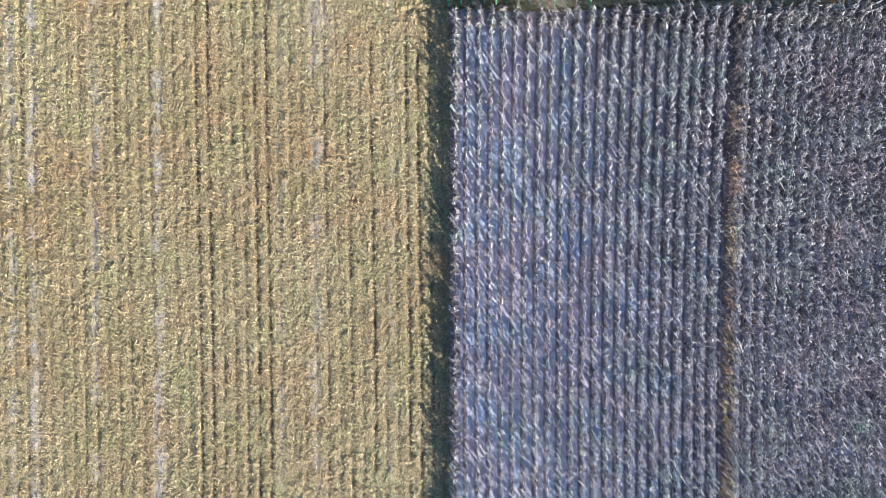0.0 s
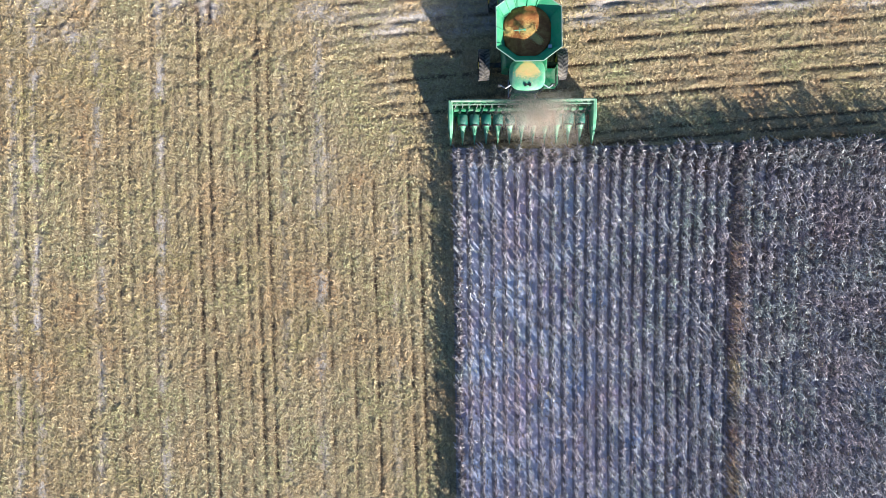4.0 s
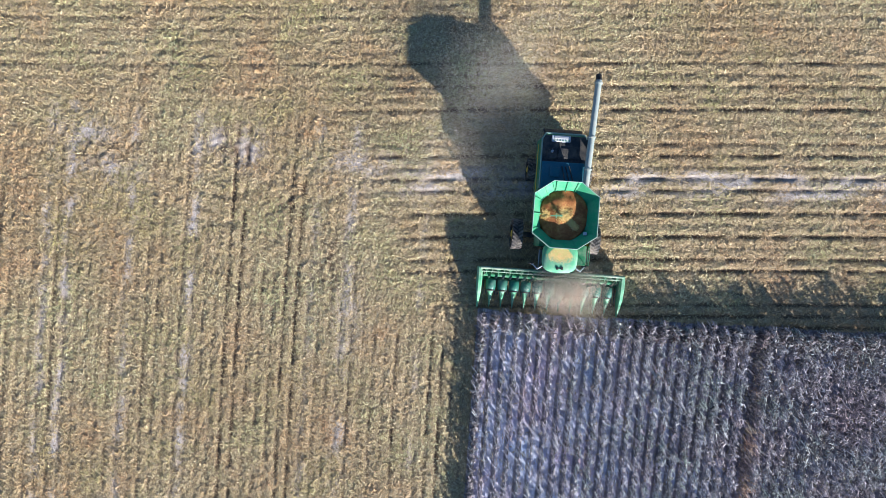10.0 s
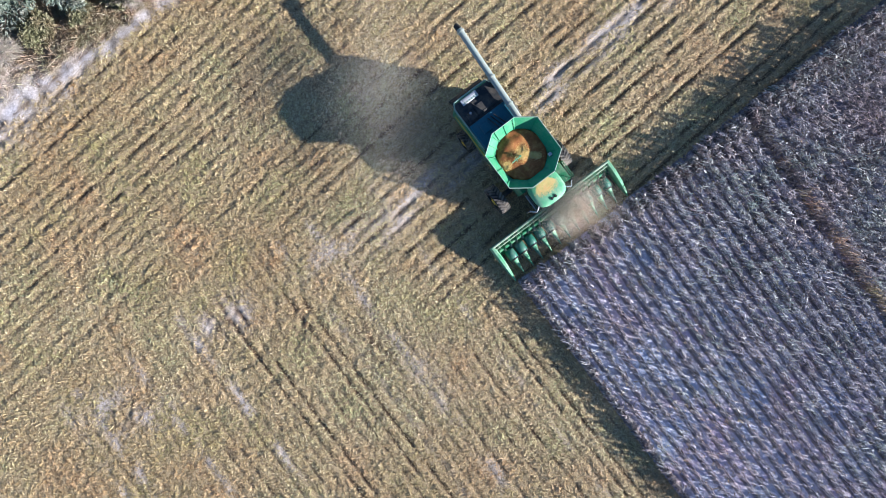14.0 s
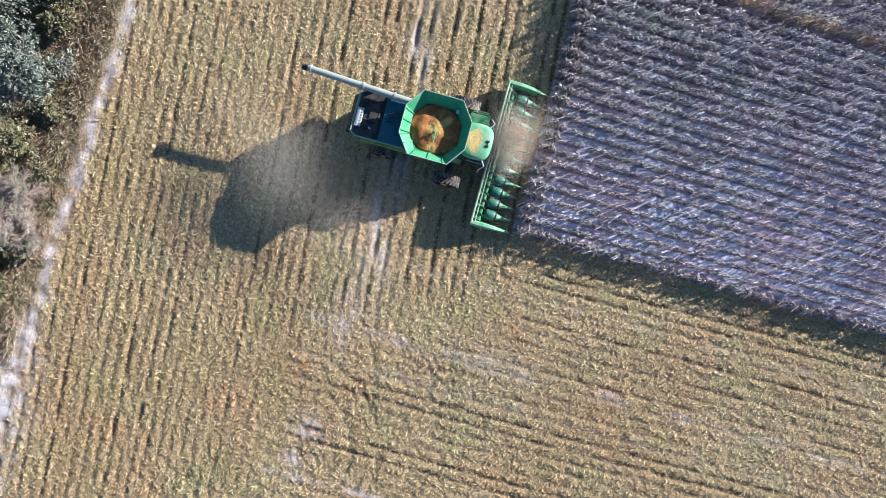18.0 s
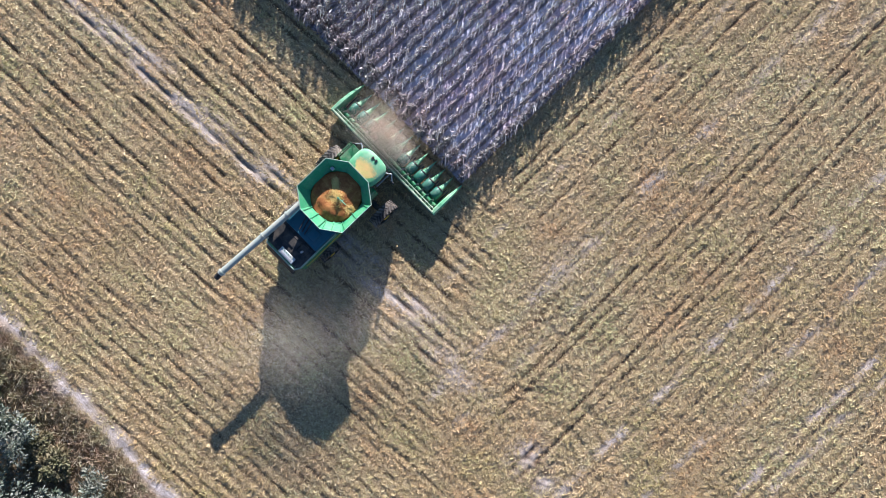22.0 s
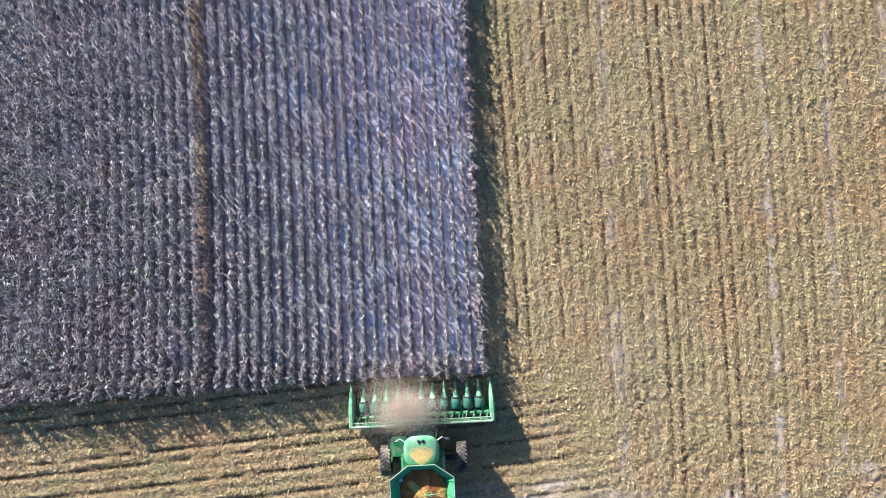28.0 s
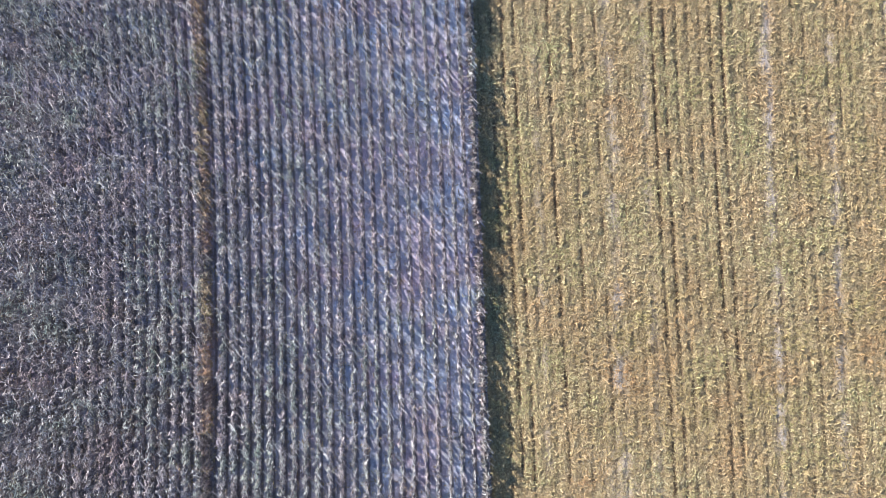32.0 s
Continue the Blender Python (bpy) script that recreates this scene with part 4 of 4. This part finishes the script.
def build_combine():
    c = new("combine_harvester")
    c.matrix_world = pose(HX, HY, 0, 0, 0, 180)
    tagged(c, "dusty green combine harvester standing in stubble before the corn", "combine harvester")
    bm = bmesh.new()
    secs = []
    for y, w, z0, z1 in ((1.95, 1.35, 1.15, 2.7), (0.4, 1.4, 1.0, 2.75), (-3.2, 1.42, 1.0, 2.75), (-4.6, 1.4, 1.1, 2.7), (-5.05, 1.2, 1.3, 2.35)):
        secs.append([V(w * a, y, z0 + (z1 - z0) * b) for a, b in ((-0.8, 0), (0.8, 0), (1, 0.15), (1, 0.85), (0.9, 1), (-0.9, 1), (-1, 0.85), (-1, 0.15))])
    part("body", loft(bm, secs), M_GREEN, c, "green main body with rounded edges")
    for s in (-1, 1):
        bm = bmesh.new()
        box(bm, s * 1.52 - 0.05, s * 1.52 + 0.05, -4.7, -0.4, 1.15, 2.75, 0.04)
        sp = part("side_shield", bm, M_GREEN, c, "green side shield panel")
        bm = bmesh.new()
        box(bm, s * 1.585 - 0.012, s * 1.585 + 0.012, -4.4, -0.7, 1.9, 2.06)
        part("side_stripe", bm, M_RIM, sp, "yellow side stripe")
    build_tank(c)
    # engine deck
    bm = bmesh.new()
    box(bm, -1.35, 1.45, -3.25, -1.35, 2.86, 3.06, 0.06)
    deck = part("engine_deck", bm, M_DECK, c, "dust-covered green engine deck, darkened for tank shade")
    bm = bmesh.new()
    for q in range(3):
        tube(bm, (-0.5 + 0.25 * q, -2.1, 3.08), (-0.2 + 0.22 * q, -3.0, 3.1), 0.035, 0.03, 6)
    tube(bm, (-0.62, -1.7, 3.1), (0.4, -1.75, 3.1), 0.03, 0.03, 6)
    part("hose", bm, M_DARK, deck, "dark hoses")
    bm = bmesh.new()
    box(bm, 0.35, 0.95, -2.9, -2.3, 3.06, 3.14, 0.02)
    part("hatch", bm, M_DECK, deck)
    bm = bmesh.new()
    box(bm, -1.35, 1.45, -4.85, -3.25, 2.6, 2.95)
    bay = part("engine_bay", bm, M_DARK, c, "black open engine bay")
    bm = bmesh.new()
    box(bm, -0.6, 0.5, -4.1, -3.45, 2.92, 3.02, 0.03)
    box(bm, 0.6, 1.2, -3.95, -3.4, 2.92, 3.08, 0.05)
    tube(bm, (-0.75, -3.5, 2.98), (1.2, -3.6, 3.0), 0.05, 0.05, 8)
    tube(bm, (0.2, -3.4, 2.98), (0.45, -4.3, 2.98), 0.045, 0.045, 8)
    part("engine_block", bm, M_DARK, bay)
    bm = bmesh.new()
    tube(bm, (0.9, -3.8, 3.0), (0.95, -3.82, 3.5), 0.06, 0.07, 12)
    part("exhaust_pipe", bm, M_STEEL, bay, "steel exhaust stack")
    bm = bmesh.new()
    box(bm, -0.2, 0.95, -4.86, -4.46, 2.7, 3.0, 0.04)
    rb = part("radiator_box", bm, M_PALE, c, "pale grey rear radiator box")
    part("cover_plate", box(bmesh.new(), -0.05, 0.8, -4.8, -4.66, 3.0, 3.03, 0.01), M_STEEL, rb, "worn steel cover plate")
    for q in range(6):
        part("radiator_slat", box(bmesh.new(), -0.12 + q * 0.17, -0.05 + q * 0.17, -4.6, -4.5, 3.0, 3.015), M_BEAM, rb)
    bm = bmesh.new()
    pts = [V(1.5, -1.6, 2.95), V(1.52, -4.6, 2.95), V(1.3, -4.98, 2.9), V(-1.05, -4.98, 2.9), V(-1.2, -4.7, 2.92)]
    for a, b in zip(pts, pts[1:]):
        tube(bm, a, b, 0.05, 0.05, 8)
    part("deck_rail", bm, M_EDGE, c, "pale green rail round the engine deck")
    bm = bmesh.new()
    secs = [[V(w * a, y, z + 0.5 * h * b) for a, b in ((-1, -1), (1, -1), (1, 1), (-1, 1))] for y, w, z, h in ((-4.7, 1.1, 1.7, 1.1), (-5.3, 1.15, 1.35, 0.7), (-5.55, 1.2, 1.05, 0.3))]
    part("straw_chopper", loft(bm, secs), M_DARK, c, "dark straw chopper hood at the rear")
    # unloading auger, folded back along the left side
    bm = bmesh.new()
    tube(bm, (-1.2, -1.3, 3.35), (-1.5, -8.2, 3.55), 0.2, 0.19, 20)
    tb = part("unloading_auger", bm, M_TUBE, c, "long grey-green unloading auger tube", smooth=False)
    for f in (0.0, 0.22, 0.5, 0.97):
        bm = bmesh.new()
        p = V(-1.2, -1.3, 3.35).lerp(V(-1.5, -8.2, 3.55), f)
        q = V(-1.2, -1.3, 3.35).lerp(V(-1.5, -8.2, 3.55), f + 0.012)
        tube(bm, p, q, 0.25, 0.25, 20)
        part("flange", bm, M_TUBE, tb)
    bm = bmesh.new()
    tube(bm, (-1.5, -8.15, 3.55), (-1.52, -8.55, 3.35), 0.2, 0.17, 16)
    part("spout", bm, M_RUBBER, tb, "black rubber discharge spout")
    bm = bmesh.new()
    tube(bm, (-1.05, -1.15, 2.4), (-1.2, -1.3, 3.4), 0.26, 0.24, 18)
    part("auger_elbow", bm, M_GREEN, c)
    bm = bmesh.new()
    box(bm, -1.5, -1.2, -4.4, -4.2, 2.7, 3.32, 0.02)
    part("auger_rest", bm, M_DARK, c)
    # cab
    bm = bmesh.new()
    secs = [rounded_ring(w, h, z, 0.25, 0, y) for z, w, h, y in ((1.75, 0.9, 0.72, 2.6), (2.4, 0.98, 0.78, 2.66), (3.25, 0.96, 0.76, 2.62))]
    cab = part("cab", loft(bm, secs), M_GLASS, c, "dark glazed driver's cab")
    for sx in (-0.93, 0.93):
        for y in (1.95, 3.3):
            part("cab_pillar", tube(bmesh.new(), (sx, y, 1.75), (sx * 1.02, y, 3.26), 0.05, 0.05, 6), M_DARK, cab)
    bm = bmesh.new()
    secs = [[V(w * math.copysign(abs(math.cos(q * math.pi / 14)) ** 0.6, math.cos(q * math.pi / 14)), 2.55 + h * math.copysign(abs(math.sin(q * math.pi / 14)) ** 0.65, math.sin(q * math.pi / 14)), z) for q in range(28)] for z, w, h in ((3.25, 1.04, 0.9), (3.33, 1.09, 0.95), (3.42, 1.07, 0.93), (3.5, 0.97, 0.84), (3.55, 0.8, 0.68), (3.575, 0.5, 0.42))]
    roof = part("cab_roof", loft(bm, secs), M_SNOUT, c, "rounded dusty green cab roof", smooth=True)
    bm = bmesh.new()
    box(bm, -0.2, -0.08, 3.12, 3.3, 3.48, 3.62, 0.02)
    box(bm, 0.08, 0.2, 3.12, 3.3, 3.48, 3.62, 0.02)
    box(bm, -0.1, 0.1, 3.18, 3.24, 3.5, 3.58)
    part("roof_beacon", bm, M_DARK, roof, "small dark roof beacons")
    for s in (-1, 1):
        bm = bmesh.new()
        tube(bm, (s * 0.95, 3.1, 3.28), (s * 1.3, 3.34, 3.3), 0.04, 0.035, 6)
        tube(bm, (s * 1.3, 3.34, 3.3), (s * 1.62, 3.05, 2.95), 0.035, 0.03, 6)
        mir = part("mirror_arm", bm, M_PALE, c)
        bm = bmesh.new()
        box(bm, s * 1.62 - 0.13, s * 1.62 + 0.13, 2.99, 3.09, 2.55, 3.0, 0.03)
        part("mirror", bm, M_DARK, mir, "black side mirror")
    # platform and ladder on the left
    bm = bmesh.new()
    box(bm, -1.95, -0.98, 1.75, 3.0, 1.72, 1.8, 0.02)
    plat = part("cab_platform", bm, M_GREEN, c, "dusty green access platform")
    bm = bmesh.new()
    for a, b in ((V(-1.92, 1.8, 1.8), V(-1.92, 1.8, 2.75)), (V(-1.92, 2.95, 1.8), V(-1.92, 2.95, 2.75)), (V(-1.92, 1.8, 2.75), V(-1.92, 2.95, 2.75)), (V(-1.92, 1.8, 2.3), V(-1.92, 2.95, 2.3))):
        tube(bm, a, b, 0.025, 0.025, 6)
    part("handrail", bm, M_GREEN, plat)
    bm = bmesh.new()
    for q in range(5):
        box(bm, -2.25, -1.98, 2.2, 2.75, 0.45 + q * 0.28, 0.49 + q * 0.28)
    for y in (2.2, 2.75):
        tube(bm, (-2.2, y, 0.4), (-2.0, y, 1.78), 0.025, 0.025, 6)
    part("ladder", bm, M_DARK, plat)
    # feeder house
    bm = bmesh.new()
    secs = [[V(w * a, y, z + h * b) for a, b in ((-1, 0), (1, 0), (1, 1), (-1, 1))] for y, w, z, h in ((1.8, 0.7, 1.2, 0.75), (3.0, 0.72, 0.75, 0.7), (3.55, 0.75, 0.45, 0.72))]
    part("feeder_house", loft(bm, secs), M_GREEN, c, "sloping green feeder house")
    for s in (-1, 1):
        bm = bmesh.new()
        tube(bm, (s * 0.85, 2.2, 0.9), (s * 0.85, 3.5, 0.75), 0.06, 0.045, 10)
        part("lift_cylinder", bm, M_STEEL, c)
        bm = bmesh.new()
        tube(bm, (s * 0.6, 3.1, 1.7), (s * 1.0, 3.55, 1.2), 0.03, 0.03, 6)
        part("header_hose", bm, M_DARK, c)
    bm = bmesh.new()
    tube(bm, (-2.3, 1.28, 1.0), (2.3, 1.28, 1.0), 0.16, 0.16, 12)
    part("front_axle", bm, M_DARK, c)
    bm = bmesh.new()
    tube(bm, (-1.6, -2.9, 0.74), (1.6, -2.9, 0.74), 0.1, 0.1, 10)
    part("rear_axle", bm, M_DARK, c)
    for s in (-1, 1):
        build_wheel(c, s, 1.28, 0.98, 0.66, 2.45, 24)
        build_wheel(c, s, -2.9, 0.74, 0.54, 1.78, 18)
    build_header(c)
    # chaff on the cab roof
    n = 22000
    base = np.stack([rng.normal(0, 0.36, n), 2.12 + np.abs(rng.normal(0, 0.26, n)) * rng.choice([-0.5, 1.0], n), np.zeros(n)], 1)
    inside = (base[:, 0] / 0.86) ** 2 + ((base[:, 1] - 2.55) / 0.78) ** 2 < 1
    base = base[inside]
    n = len(base)
    rr = np.sqrt((base[:, 0] / 0.98) ** 2 + ((base[:, 1] - 2.55) / 0.85) ** 2)
    base[:, 2] = 3.59 - 0.085 * np.clip(rr - 0.4, 0, 1) ** 1.6 / 0.45
    az = rng.uniform(0, 6.28, n)
    v, f = strips(base, np.stack([np.cos(az), np.sin(az), 0.1 * np.ones(n)], 1), np.stack([0.2 * rng.normal(size=n), 0.2 * rng.normal(size=n), np.ones(n)], 1), rng.uniform(0.015, 0.035, n), rng.uniform(0.012, 0.026, n), np.zeros(n))
    ch = new("roof_chaff", mesh_from_arrays("roof_chaff", v, f, M_CHAFF))
    ch.parent = c
    ch["label"] = "yellow corn chaff caught on the roof"
    return c


build_combine()


def build_grain():
    """The heap in the tank, with fresh kernels where they fall."""
    m = pose(HX, HY, 0, 0, 0, 180)
    bm = bmesh.new()
    rings, seg = 16, 40
    vs = []
    for i in range(rings + 1):
        f = i / rings
        ring = []
        for j in range(seg):
            a = 2 * math.pi * j / seg
            rad = 1.56 * f
            x, y = rad * math.cos(a) * 0.95, rad * math.sin(a)
            ring.append(bm.verts.new(V(x, y, 3.8 - 0.26 * f ** 1.2 + 0.12 * noise.noise((x * 1.7, y * 1.7, 3)) + 0.03 * noise.noise((x * 6, y * 6, 1)))))
        vs.append(ring)
    for i in range(rings):
        for j in range(seg):
            k = (j + 1) % seg
            bm.faces.new((vs[i][j], vs[i + 1][j], vs[i + 1][k], vs[i][k]))
    low = [bm.verts.new(v.co + V(0, 0, -0.5)) for v in vs[-1]]
    for j in range(seg):
        k = (j + 1) % seg
        bm.faces.new((vs[-1][j], low[j], low[k], vs[-1][k]))
    bm.faces.new(low[::-1])
    bmesh.ops.remove_doubles(bm, verts=bm.verts[:], dist=0.001)
    ob = part("grain_heap", bm, M_GRAIN, None, smooth=True)
    ob.matrix_world = m
    tagged(ob, "orange-brown heap of shelled corn in the grain tank", "grain", kind="stuff")
    n = 5200
    pick = rng.random(n)
    along_arm = rng.random(n)
    cx = np.where(pick < 0.45, 0.0, np.where(pick < 0.75, -0.25 - 0.55 * along_arm, 1.12))
    cy = np.where(pick < 0.45, 0.0, np.where(pick < 0.75, 0.25 + 0.5 * along_arm, 0.05))
    wide = np.where(pick < 0.45, 0.22, np.where(pick < 0.75, 0.1, 0.12))
    base = np.stack([cx + wide * rng.normal(0, 1, n), cy + wide * rng.normal(0, 1, n), np.zeros(n)], 1)
    for i in range(n):
        x, y = float(base[i, 0]), float(base[i, 1])
        f = min(1.0, math.hypot(x, y) / 1.56)
        base[i, 2] = 3.815 - 0.26 * f ** 1.2 + 0.12 * noise.noise((x * 1.7, y * 1.7, 3)) + 0.03 * noise.noise((x * 6, y * 6, 1))
    az = rng.uniform(0, 6.28, n)
    v, f = strips(base, np.stack([np.cos(az), np.sin(az), 0.2 * rng.normal(size=n)], 1), np.stack([0.3 * rng.normal(size=n), 0.3 * rng.normal(size=n), np.ones(n)], 1), rng.uniform(0.018, 0.03, n), rng.uniform(0.014, 0.025, n), np.zeros(n))
    fk = new("fresh_kernels", mesh_from_arrays("fresh_kernels", v, f, M_KERNEL))
    fk.matrix_world = m
    tagged(fk, "bright yellow fresh corn kernels on the heap", "kernels", kind="stuff")


build_grain()


def build_dust():
    """Dust raised over the header and behind the machine, as hanging specks."""
    spots = ((HX + 0.8, HY - 4.7, 1.7, 1.5, 1.0, 0.6, 125000), (HX + 2.0, HY - 5.6, 1.5, 1.6, 1.2, 0.5, 24000), (HX + 2.2, HY - 4.0, 1.3, 1.4, 0.9, 0.5, 14000),
             (0.3, 28.2, 2.4, 3.0, 3.2, 0.5, 60000), (1.2, 30.8, 2.1, 2.8, 2.2, 0.5, 42000), (-2.0, 25.6, 1.7, 2.2, 2.0, 0.5, 18000),
             (-3.8, 22.8, 1.2, 3.2, 2.4, 0.5, 16000), (-7.4, 13.0, 1.0, 3.4, 3.4, 0.5, 16000), (3.3, 34.4, 1.0, 2.4, 2.0, 0.5, 10000))
    pts = np.concatenate([rng.normal(0, 1, (n, 3)) * np.array([sx, sy, sz]) * 0.6 + np.array([x, y, z]) for x, y, z, sx, sy, sz, n in spots])
    pts[:, 2] = np.maximum(pts[:, 2], 0.25)
    n = len(pts)
    d = rng.normal(0, 1, (n, 3, 3))
    d /= np.linalg.norm(d, axis=2, keepdims=True)
    v = (pts[:, None] + d * rng.uniform(0.009, 0.019, n)[:, None, None]).reshape(-1, 3)
    f = np.arange(3 * n).reshape(n, 3)
    tagged(new("dust_cloud", mesh_from_arrays("dust_cloud", v, f, M_DUST)), "thin tan dust hanging round the working machine", "dust", kind="stuff")


build_dust()
